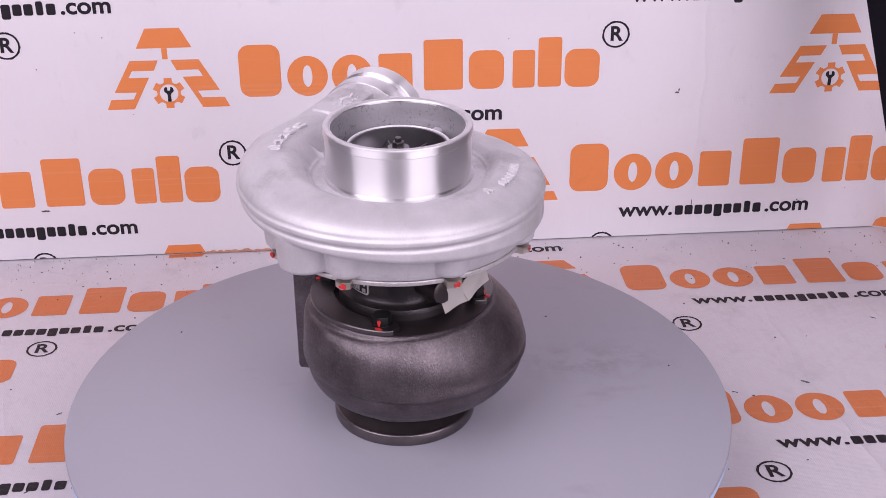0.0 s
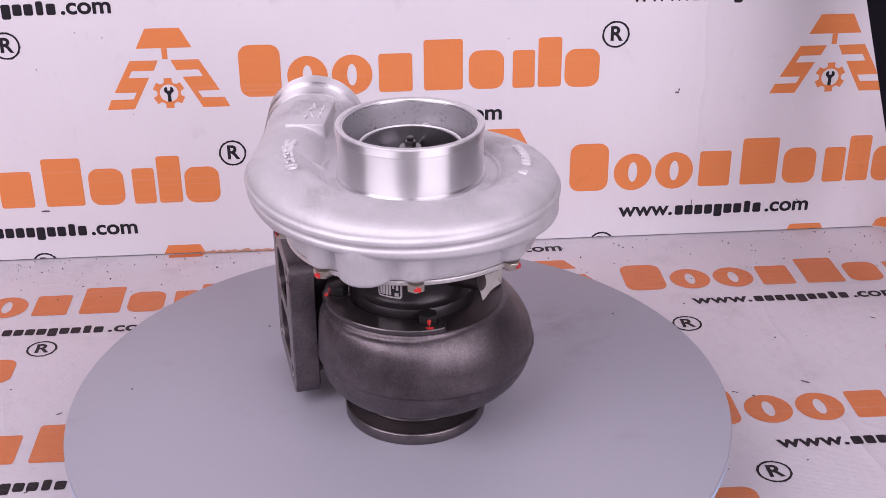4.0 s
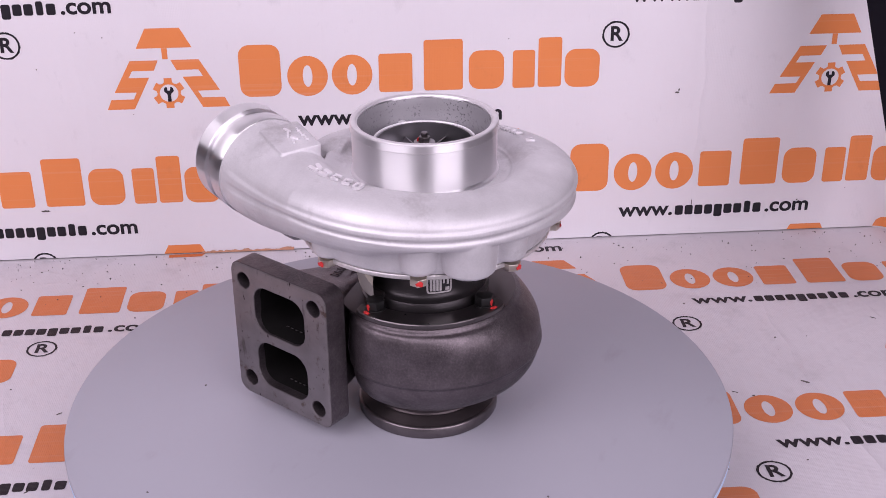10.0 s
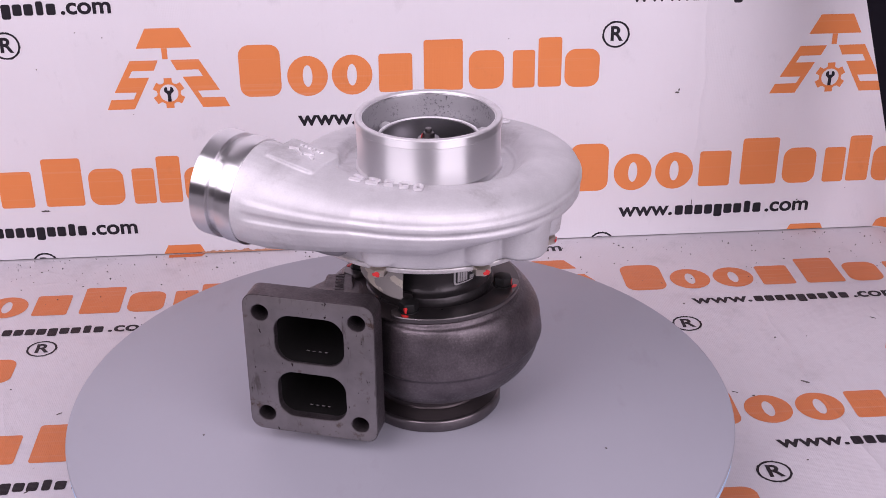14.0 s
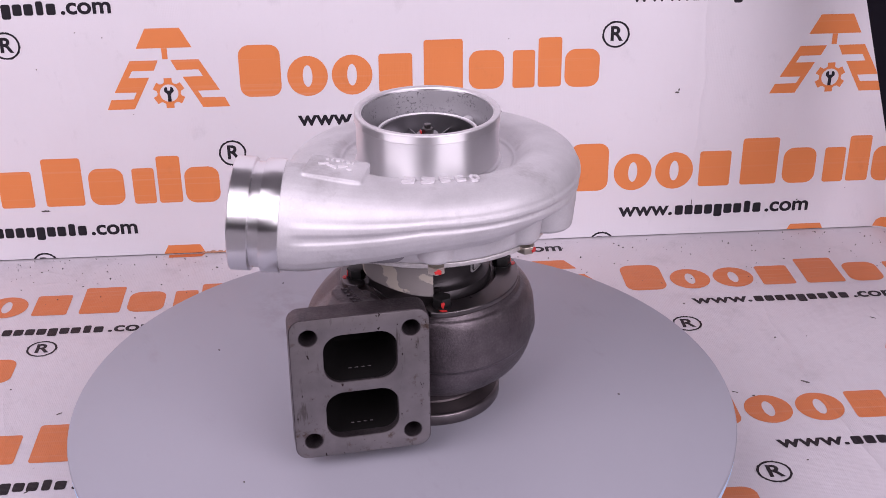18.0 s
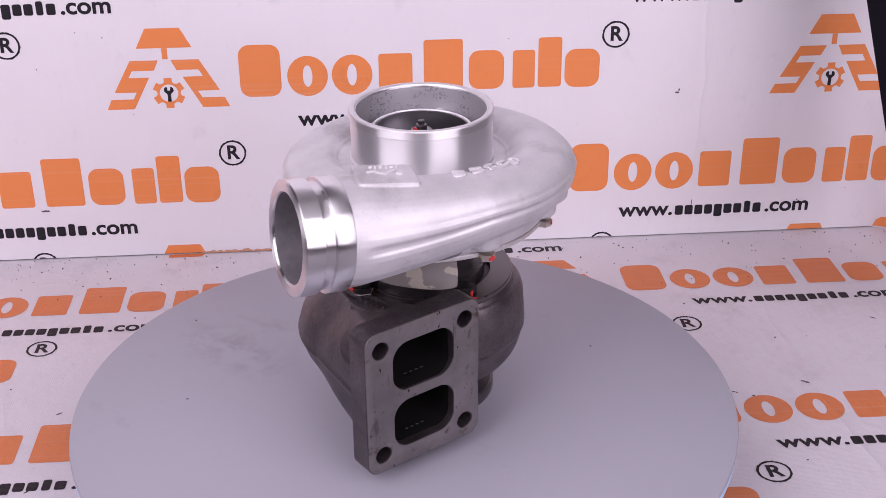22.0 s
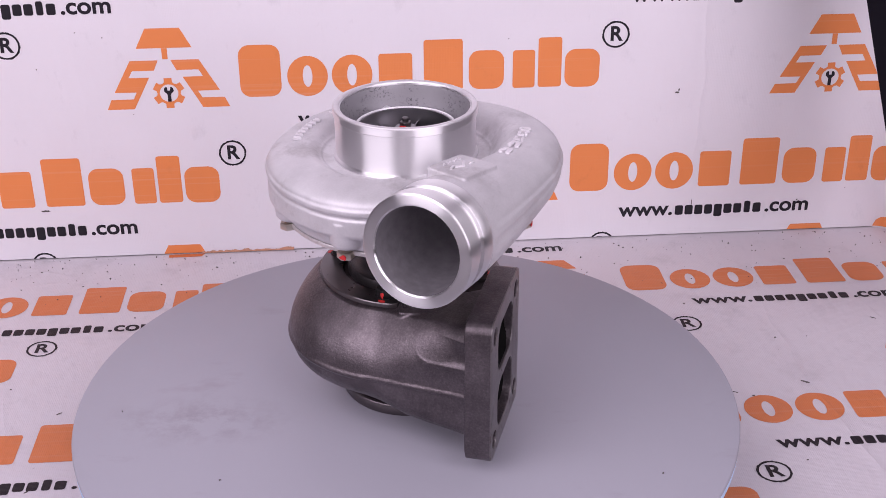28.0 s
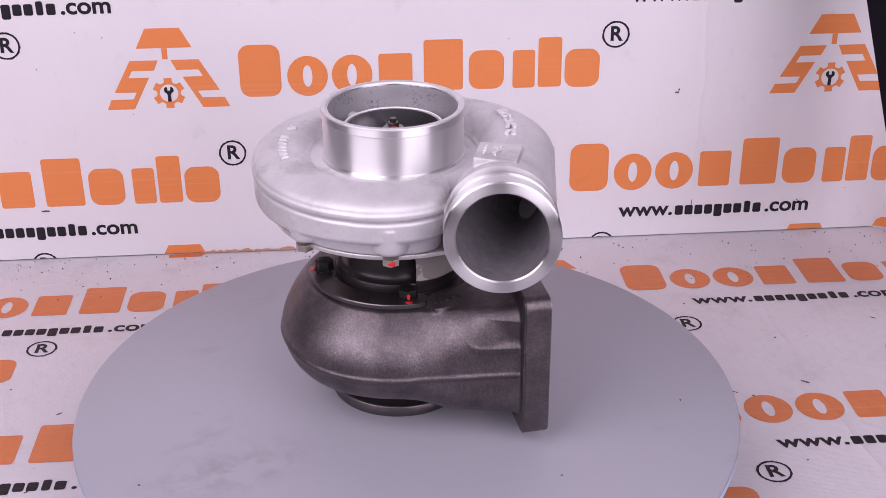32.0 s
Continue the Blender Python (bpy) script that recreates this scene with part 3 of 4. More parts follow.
def comp_section(a, ro=None):
    zt, zb, zc = curve_at(COMP_TOP, a), curve_at(COMP_LOW, a), curve_at(COMP_MID, a)
    ro = curve_at(COMP_R, a) if ro is None else ro
    flat_r = min(62.5, ro - 3)
    deep = max(0.0, min(1.0, (a % 360 - 215) / 20, (312 - a % 360) / 26))
    rp = max(flat_r + 1, ro - 30)
    low = min(1.0, max(0.0, (ro - 60) / 35))
    pts = [(50.2, 192.6), (52, 192.5), (58, 192.6), (min(60.2, flat_r - 0.8), 192.8), (min(60.9, flat_r - 0.4), 194.2), (flat_r, 194.6)]
    for i in range(1, 6):
        q = i / 6
        pts.append((flat_r + (rp - flat_r) * q, 194.6 + (zt - 194.6) * math.sin(q * math.pi / 2) * low))
    top = 194.6 + (zt - 194.6) * low
    for i in range(0, 11):
        f = math.pi / 2 * i / 10
        pts.append((rp + (ro - 0.8 - rp) * math.sin(f), zc + (max(top, zc + 1) - zc) * math.cos(f)))
    pts += [(ro - 1.5, zc - 0.3), (ro - 0.9, zc - 0.6), (ro + 0.7, zc - 1.3), (ro + 0.7, zc - 4.6), (ro - 0.4, zc - 5.4), (ro - 1.3, zc - 5.8), (ro - 1.3, zc - 8.4),
            (ro - 0.2, zc - 9.0), (ro - 0.2, zb + 3), (ro - 1.4, zb + 0.8 - 2 * deep), (ro - 3.5, zb - 0.5 - 5 * deep), (ro - 7, zb - 1.6 - 8.5 * deep), (min(94.5, ro - 8), zb - 3 - 11 * deep), (min(91.5, ro - 9), zb - 6 - 12 * deep), (min(90, ro - 9.5), 157), (min(88.5, ro - 10), 154), (min(60, ro - 11), 154)]
    return pts


def top_z(deg, r):
    """Height of the scroll's upper face."""
    pts = comp_section(deg)[:17]
    for (r0, z0), (r1, z1) in zip(pts, pts[1:]):
        if r0 <= r <= r1:
            return z0 + (z1 - z0) * (r - r0) / max(1e-6, r1 - r0)
    return pts[-1][1]


# outlet duct: the scroll runs on straight from its tangent and swells into a round pipe
OUT_END = Vector((-139.6, -44.9, 184.9))
OUT_AZ, OUT_EL = radians(167.6), radians(4.8)
OUT_DIR = Vector((math.cos(OUT_AZ) * math.cos(OUT_EL), math.sin(OUT_AZ) * math.cos(OUT_EL), math.sin(OUT_EL)))
OUT_SIDE = Vector((-math.sin(OUT_AZ), math.cos(OUT_AZ), 0))
OUT_UP = OUT_SIDE.cross(OUT_DIR)
TANGENT = 257.6
FAR, OFFSET, CREASE = 126.7, 73.8, 22
RELIEF = {23: 0.5, 24: 1.2, 25: 1.2, 26: 0.2, 27: -0.5, 28: -0.5, 29: 0.6, 30: 0.8}


def scroll_solids():
    """The scroll, its tongue, the outlet duct, the saddle beside the neck, the pad and the bolt bosses, as overlapping solids."""
    rows = []
    for i in range(150):
        a = 152.0 - 2.4 * i
        ro = None if a > TANGENT - 360 - 0.01 else curve_at(TONGUE_R, a)
        rows.append([(r * MM * math.cos(radians(a)), r * MM * math.sin(radians(a)), z * MM) for r, z in comp_section(a, ro)])
    scroll = grid(rows, close_u=True, close_v=True)
    sec = comp_section(TANGENT)
    lens = [0.0]
    for (r0, z0), (r1, z1) in zip(sec, sec[1:]):
        lens.append(lens[-1] + math.hypot(r1 - r0, z1 - z0))
    radial = Vector((math.cos(radians(TANGENT)), math.sin(radians(TANGENT)), 0))
    ahead = Vector((OUT_DIR.x, OUT_DIR.y, 0)).normalized()
    rows = []
    for d in (-2, 0, 6, 12, 19, 26, 33, 40, 47, 54, 61, 68, 75, 81, 86, 90, 94, 97, 99):
        m = max(0.0, min(1.0, d / 84))
        rad = 37.1
        zc = OUT_END.z - (FAR - d) * math.sin(OUT_EL)
        row = []
        for i, (r, z) in enumerate(sec):
            if i <= CREASE:
                f = radians(192 - 173 * lens[i] / lens[CREASE])
            elif i <= CREASE + 7:
                f = radians(19 - 24 * (lens[i] - lens[CREASE]) / (lens[CREASE + 7] - lens[CREASE]))
            else:
                f = radians(-5 - 163 * (lens[i] - lens[CREASE + 7]) / (lens[-1] - lens[CREASE + 7]))
            ridge = RELIEF.get(i, 0.0) * max(0.0, min(1.0, (88 - d) / 10))
            cr, cz = OFFSET + (rad + ridge) * math.cos(f), zc + (rad + ridge) * math.sin(f)
            row.append((radial * (r + (cr - r) * m) + ahead * d + Vector((0, 0, z + (cz - z) * m))) * MM)
        rows.append(row)
    duct = grid(rows, close_v=True, cap=True)
    rows = []
    for i in range(25):
        a = 190 + 74 * i / 24
        w = math.sin(math.pi * i / 24) ** 0.7
        top = [(50.6 + 18.5 * j / 8, 192.4 + w * (1.0 + 9.5 * (j / 8) ** 2)) for j in range(9)]
        rows.append([(r * MM * math.cos(radians(a)), r * MM * math.sin(radians(a)), z * MM) for r, z in [(50.6, 176)] + top + [(69.1, 176)]])
    saddle = grid(rows, close_v=True, cap=True)
    solids = [scroll, duct, saddle, moved(prism(round_rect(0.040, 0.030, 0.002), -0.012, 0.004), PAD_AT)]
    for deg in BOLT_DEG:
        if deg != 214:
            solids.append(moved(boss(0.0126, 0.1555, 0.176), pose(0.0862 * math.cos(radians(deg)), 0.0862 * math.sin(radians(deg)), 0)))
    solids.append(moved(boss(0.0186, 0.1535, 0.181), pose(0.0885 * math.cos(radians(328)), 0.0885 * math.sin(radians(328)), 0)))
    return solids


PAD_AT = pose(-0.0725, -0.0585, 0.2126, 2, 6.0, -21)
BOLT_DEG = (349, 34.5, 79, 126, 168, 214, 262, 306.5)


def boss(r, z0, z1):
    """A cast boss that flares into the rim above it."""
    h = z1 - z0
    return lathe([(0.0002, z0), (r * 0.6, z0 + 0.0003), (r * 0.85, z0 + 0.0014), (r * 0.97, z0 + 0.0036), (r * 1.01, z0 + h * 0.4), (r * 1.04, z0 + h * 0.6), (r * 1.07, z0 + h * 0.8), (r * 1.08, z1), (0.0002, z1)], 32)


def past_duct_end(p):
    out = p.x * OUT_DIR.x + p.y * OUT_DIR.y > (OUT_END.x * OUT_DIR.x + OUT_END.y * OUT_DIR.y - 29.3) * MM
    return out and p.x * OUT_SIDE.x + p.y * OUT_SIDE.y > 0.033


comp = part("compressor_housing", cast(scroll_solids(), 0.00075, 3, past_duct_end), ALU, turbo, "bead-blasted cast aluminium scroll housing with a tangential outlet", angle=180)
part("inlet_neck", lathe([(p[0] * MM, p[1] * MM) for p in [(46.3, 192), (46.3, 228.4), (51.35, 228.4), (51.4, 223.6), (51.0, 223.1), (50.5, 222.8), (50.4, 222.4), (50.3, 195.4), (51.6, 194.2), (51.8, 192.4)]], 128), TURNED_Z, comp, "lathe-turned inlet collar")
part("inlet_rim", lathe([(p[0] * MM, p[1] * MM) for p in [(46.28, 226), (46.9, 228.6), (47.6, 229.6), (48.4, 230.0), (50.2, 230.0), (51.0, 229.6), (51.35, 228.8), (51.37, 228.42), (47.0, 228.41), (46.5, 226)]], 128), RIM_ALU, comp, "worn matt rim of the inlet")
part("inlet_bore", lathe([(p[0] * MM, p[1] * MM) for p in [(46.2, 227.5), (45.6, 222), (45.4, 205), (44, 200), (36.2, 199), (36.2, 198), (46.2, 198)]], 96), BORE, comp, "pitted rough-cast inlet bore")
part("shroud_ring", lathe([(p[0] * MM, p[1] * MM) for p in [(34.2, 198), (34.2, 213.8), (34.4, 214.3), (35.2, 214.6), (36.0, 214.2), (36.2, 212.5), (36.2, 198)]], 96), RING, comp, "bright turned ring round the wheel")
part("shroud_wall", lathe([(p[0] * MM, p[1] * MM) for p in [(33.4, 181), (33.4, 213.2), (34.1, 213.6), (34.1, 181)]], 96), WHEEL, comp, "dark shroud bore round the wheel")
for a in (35, 152, 270):
    bm = bmesh.new()
    bmesh.ops.create_uvsphere(bm, u_segments=16, v_segments=10, radius=1)
    web = bpy.data.meshes.new("web")
    bm.to_mesh(web)
    bm.free()
    web.transform(pose(0, 0, 0, 0, 0, a) @ Matrix.Translation((0.041, 0, 0.2085)) @ Matrix.Diagonal((0.0062, 0.0042, 0.005, 1)))
    part("ring_web", web, ALU, comp)

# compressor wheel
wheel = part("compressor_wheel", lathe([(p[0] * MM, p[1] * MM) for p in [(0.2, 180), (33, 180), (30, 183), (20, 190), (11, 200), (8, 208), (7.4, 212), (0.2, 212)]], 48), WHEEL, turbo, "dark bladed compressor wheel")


def blade(start, top):
    rows = []
    for i in range(9):
        s = i / 8
        z = 186 + (top - 186) * s
        r0, r1 = 8 + 16 * (1 - s) ** 2, 33.0
        tw = start + 42 * (1 - s) ** 1.3
        row = []
        for r, off in ((r0, 0.5), (r1, 0.35), (r1, -0.35), (r0, -0.5)):
            a = radians(tw) + off / r
            row.append((r * MM * math.cos(a), r * MM * math.sin(a), z * MM))
        rows.append(row)
    return grid(rows, close_v=True, cap=True)


for i in range(7):
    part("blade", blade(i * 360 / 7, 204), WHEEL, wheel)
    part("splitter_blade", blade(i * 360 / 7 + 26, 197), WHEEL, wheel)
nut = part("shaft_nut", joined([prism(circle(0.0060, 24), 0.2085, 0.2105, 0.0004), prism(circle(0.0043, 6), 0.2105, 0.2160, 0.0006), prism(circle(0.0024, 16), 0.2161, 0.2190, 0.0005)]), CLAMP, wheel, "small steel shaft nut")
part("paint_mark", moved(prism(round_rect(0.005, 0.0032, 0.001), 0, 0.0008, 0.0002), pose(-0.0044, 0.0006, 0.2125, 90, 0, -90)), RED, wheel, "red paint dab")

# hose collar at the end of the outlet
OUT_M = Matrix.Translation(OUT_END * MM) @ Matrix((OUT_DIR, OUT_SIDE, OUT_UP)).transposed().to_4x4()


def lathe_x(profile, steps=96):
    """Turns a closed (x, r) profile round the x axis."""
    rows = []
    for i in range(steps):
        a = 2 * math.pi * i / steps
        rows.append([(x * MM, r * MM * math.cos(a), r * MM * math.sin(a)) for x, r in profile])
    return grid(rows, close_u=True, close_v=True)


part("outlet_collar", lathe_x([(-33, 31.5), (-33, 37.5), (-32.4, 37.9), (-21, 37.9), (-20.4, 37.5), (-20.2, 35.2), (-13.6, 35.0), (-13.3, 37.5), (-12.8, 37.9), (-0.8, 37.9), (-0.1, 37.0), (0, 36.6), (0, 30.6), (-1.0, 29.7), (-2.2, 29.7), (-2.4, 31.5)]), TURNED_X, comp, "bright turned hose collar with a groove", at=OUT_M)
bore_rows = []
for x, out, up, r in ((-1.6, 0, 0, 29.68), (-20, 0, 0, 29.8), (-40, 1, 0, 28.2), (-56, 4, 0, 25), (-72, 9, 1.5, 21), (-88, 14, 4, 17), (-102, 18, 6, 13), (-110, 20, 8, 9), (-114, 21, 9, 5), (-115, 21, 9, 1)):
    bore_rows.append([(x * MM, (out + r * math.cos(2 * math.pi * j / 64)) * MM, (up + r * math.sin(2 * math.pi * j / 64)) * MM) for j in range(64)])
part("outlet_bore", grid(bore_rows, close_v=True), SHADED_BORE, comp, "rough-cast outlet bore, darkened in colour for its depth", at=OUT_M)

# raised pad on the duct, and raised casting signs that cannot be read
for x, y, w, h, r in ((-9, 2, 7, 1.6, 20), (-3, 0, 8, 1.6, -24), (4, 2, 7, 1.6, 30), (9, -1, 4, 1.6, -15), (-8, 9, 2.4, 1.2, 10), (-4.5, 9, 2.4, 1.2, 70), (-1, 9, 2.4, 1.2, 20), (2.5, 9, 2.4, 1.2, 80), (6, 9, 2.4, 1.2, 0), (9.5, 9, 2.4, 1.2, 60)):
    part("cast_sign", prism(round_rect(w * MM, h * MM, h * 0.4 * MM), 0.0036, 0.0052, 0.0003), SIGN_TOPS, comp, at=PAD_AT @ pose(x * MM, y * MM, 0, 0, 0, r))


def sign_on_scroll(x, y, sink=-0.2):
    deg, r = math.degrees(math.atan2(y, x)) % 360, math.hypot(x, y)
    return pose(x * MM, y * MM, (top_z(deg, r) - sink) * MM, 0, 3, deg)


def raised(w, h, bars):
    """A raised casting sign: a few rounded bars with worn tops."""
    return joined([moved(prism(round_rect(bw * w, bh * h, min(bw * w, bh * h) * 0.42, 4), 0, 0.0018, 0.0005), pose(bx * w, by * h, 0, 0, 0, r)) for bx, by, bw, bh, r in bars])


TWO_BOW = raised(0.0100, 0.0092, [(0.22, 0, 0.34, 0.95, 8), (-0.22, 0.02, 0.34, 0.98, -10), (0.0, 0.3, 0.2, 0.2, 0)])
ONE_BOW = raised(0.0088, 0.0074, [(0.27, 0.06, 0.24, 0.85, 6), (-0.27, -0.05, 0.26, 0.9, 0), (0.0, -0.30, 0.3, 0.22, 20)])
LOOP = pierced(round_rect(0.0086, 0.0064, 0.0028), [round_rect(0.0050, 0.0026, 0.0012)], 0, 0.0018, 0.0005)
for sign, x, y in ((TWO_BOW, -28, -79), (TWO_BOW, -16, -82.5), (ONE_BOW, -5.2, -83.5), (ONE_BOW, 5.0, -84), (LOOP, 14.5, -84)):
    part("cast_sign", sign, SIGN_TOPS, comp, at=sign_on_scroll(x, y))
HOOK = raised(0.0070, 0.0044, [(0.0, 0.28, 0.9, 0.3, 8), (0.1, -0.26, 0.8, 0.3, -12), (0.3, 0.0, 0.26, 0.5, 0)])
WEDGE = raised(0.0074, 0.0060, [(0.0, 0.2, 0.95, 0.26, 16), (0.0, -0.2, 0.95, 0.26, -16)])
for sign, deg in ((WEDGE, 59), (HOOK, 71.5), (HOOK, 75.7), (HOOK, 79.9), (HOOK, 84.1), (HOOK, 88.3), (HOOK, 92.5), (HOOK, 96.7)):
    part("cast_sign", sign, SIGN_TOPS, comp, at=sign_on_scroll(79.5 * math.cos(radians(deg)), 79.5 * math.sin(radians(deg))))

# bosses, backplate and bolts under the compressor
backplate = part("backplate", lathe([(p[0] * MM, p[1] * MM) for p in [(40, 144), (72, 145.5), (82, 149.4), (88.2, 150.2), (89.0, 150.9), (89.0, 153.0), (88.4, 153.6), (40, 155.0)]], 96), PLATE_STEEL, turbo, "pale machined compressor backplate")
HEX = prism(circle(0.0062, 6), 0.1465, 0.1515, 0.0005)
HEX_RED = dab(0.0042, 0.0056, 0.0006, 1)
for deg in BOLT_DEG:
    b = part("housing_bolt", HEX, ZINC, turbo, at=pose(0.0900 * math.cos(radians(deg)), 0.0900 * math.sin(radians(deg)), 0.0020, 0, 0, deg))
    if deg not in (126, 214):
        part("paint_mark", HEX_RED, RED, b, "red paint dab", at=pose(0.0056, 0.001, 0.149, 0, 90, 8))

# bearing housing
bearing = part("bearing_housing", lathe([(p[0] * MM, p[1] * MM) for p in [(20, 98), (45, 98), (45.6, 104), (44, 107.5), (40.5, 108.5), (38.5, 111), (38, 118), (38.5, 130), (42, 137), (56, 143.6), (20, 143.6)]], 72), DARK, turbo, "dark cast iron bearing housing")
dp = part("data_plate", grid([[(r * MM * math.cos(radians(a)), r * MM * math.sin(radians(a)), z * MM) for r, z in ((38.2, 113.2 + e), (39.2, 113.2 + e), (39.4, 130 - e), (38.2, 130 - e))] for a, e in ((-50.4, 2.2), (-49.8, 0.8), (-48.4, 0), (-45, 0), (-41, 0), (-37, 0), (-33, 0), (-29, 0), (-25.6, 0), (-24.2, 0.8), (-23.6, 2.2))], close_v=True, cap=True), DATA, bearing, "small silver data plate with black panel")
part("plate_panel", grid([[(r * MM * math.cos(radians(a)), r * MM * math.sin(radians(a)), z * MM) for r, z in ((39.0, 114.6 + e), (39.6, 114.6 + e), (39.8, 128.6 - e), (39.0, 128.6 - e))] for a, e in ((-48.6, 1.2), (-47.6, 0), (-43, 0), (-38, 0), (-33, 0), (-28, 0), (-26.4, 0), (-25.4, 1.2))], close_v=True, cap=True), PANEL, dp)


def plate_mark(a0, a1, z0, z1):
    return grid([[(r * MM * math.cos(radians(b)), r * MM * math.sin(radians(b)), z * MM) for r, z in ((39.5, z0), (40.1, z0), (40.3, z1), (39.5, z1))] for b in (a0, (a0 + a1) / 2, a1)], close_v=True, cap=True)


for a in (-46.8, -43.6, -40.4, -37.2):
    part("plate_bar", plate_mark(a, a + 2.3, 115.6, 127.6), DATA, dp)
for a0, a1, z0, z1 in ((-31.0, -26.8, 115.4, 118.0), (-33.4, -31.6, 121, 127.6), (-29.4, -27.2, 120, 127.6)):
    part("plate_bar", plate_mark(a0, a1, z0, z1), DATA, dp)
part("oil_port", moved(lathe([(0.0002, 0), (0.0075, 0), (0.008, 0.0006), (0.008, 0.0235), (0.0072, 0.024), (0.004, 0.0244), (0.0002, 0.0244)], 28), pose(0.030, 0.022, 0.124, 0, 84, 48)), SEAT, bearing, "brownish stub of an oil port")
part("oil_drain_pad", moved(prism(round_rect(0.030, 0.026, 0.006), 0, 0.012, 0.001), pose(-0.026, -0.020, 0.125, 90, 0, -42)), DARK, bearing)


def patch(a0, a1, low, high, r0, r1, thick=0.6, n=12):
    """A piece of tape bent round the axis; low and high are heights at its two ends."""
    rows = []
    for i in range(n + 1):
        f = i / n
        a, r = radians(a0 + (a1 - a0) * f), r0 + (r1 - r0) * f
        zl, zh = low[0] + (low[1] - low[0]) * f, high[0] + (high[1] - high[0]) * f
        wave = 0.7 * math.sin(f * 9)
        rows.append([(q * MM * math.cos(a), q * MM * math.sin(a), z * MM) for q, z in ((r + wave, zl), (r + wave + thick, zl), (r - wave * 0.5 + 1 + thick, (zl + zh) / 2), (r - 1.5 + thick, zh), (r - 1.5, zh), (r - wave * 0.5 + 1, (zl + zh) / 2))])
    return grid(rows, close_v=True, cap=True)


def tape_quad(c0, c1, c2, c3, thick=0.7):
    """A slightly buckled piece of tape between four corners."""
    c0, c1, c2, c3 = (Vector(c) for c in (c0, c1, c2, c3))
    out = ((c1 - c0).cross(c3 - c0)).normalized()
    front, back = [], []
    for i in range(7):
        u = i / 6
        a, b = c0.lerp(c1, u), c3.lerp(c2, u)
        front.append([a.lerp(b, j / 6) + out * (0.9 * math.sin(u * 5 + j * 0.8)) for j in range(7)])
        back.append([p + out * thick for p in front[-1]])
    rows = [f + g[::-1] for f, g in zip(front, back)]
    return grid([[p * MM for p in r] for r in rows], close_v=True, cap=True)


part("tape_flap", joined([tape_quad((47, 36, 127), (41.8, 51, 130.8), (37, 54.7, 116.7), (43, 40, 108.6)), tape_quad((41.8, 51, 130.8), (14.7, 64.3, 141), (10.3, 65.2, 120), (37, 54.7, 116.7))]), TAPE, turbo, "pale masking tape flap on an oil port")
part("tape_band", patch(186, 262, (113, 108.5), (136, 132), 50, 50, n=20), MOTTLED, turbo, "worn mottled tape over the oil drain")

# turbine housing
TURB_R = [(20, 82.5), (46, 84.8), (65, 86.3), (84, 88.4), (103, 90), (125, 93.3), (140, 94.6), (157, 94.8), (172, 94.7), (182, 93.8), (190, 89), (198, 79), (205, 70), (215, 59), (225, 54), (240, 59), (255, 66), (270, 70.5), (285, 72), (300, 73), (318, 74.6), (338, 76.6)]


def turb_section(a):
    ro = curve_at(TURB_R, a)
    k = min(65.4, ro - 7)
    dep = 1.0 + 3.4 * max(0.0, min(1.0, (86 - ro) / 8))
    g = 99.4 - dep
    pts = [(44, 96), (44, 99.5), (k - 0.8, 99.5), (k, 99.1), (k + 0.7, 98.4), (k + 1.3, 98.2 - dep * 0.35), (k + 1.8, g + 0.6), (k + 2.1, g - 0.2), (k + 2.5, g - 0.1), (k + 2.8, g + 0.3)]
    r0, z0 = pts[-1]
    wide = max(1.0, ro - r0)
    cone = max(0.0, min(1.0, (wide - 7) / 12))
    for i in range(1, 17):
        u = i / 16
        f = math.pi / 2 * u
        pts.append((r0 + wide * (cone * (1 - (1 - u) ** 1.85) + (1 - cone) * math.sin(f)), z0 - (z0 - 60) * (cone * u + (1 - cone) * 0.46 * (1 - math.cos(f)))))
    pts += [(ro + 1.4, 58.8), (ro + 1.4, 56.8), (ro - 0.5, 55.0), (ro - 1.1, 54)]
    for i in range(1, 10):
        f = math.pi / 2 * i / 9
        pts.append((47 + max(1.0, ro - 0.8 - 47) * math.cos(f), 54 - 28.5 * math.sin(f)))
    pts += [(45.2, 25.2), (44.0, 24.0), (43.4, 22), (38, 22)]
    return pts


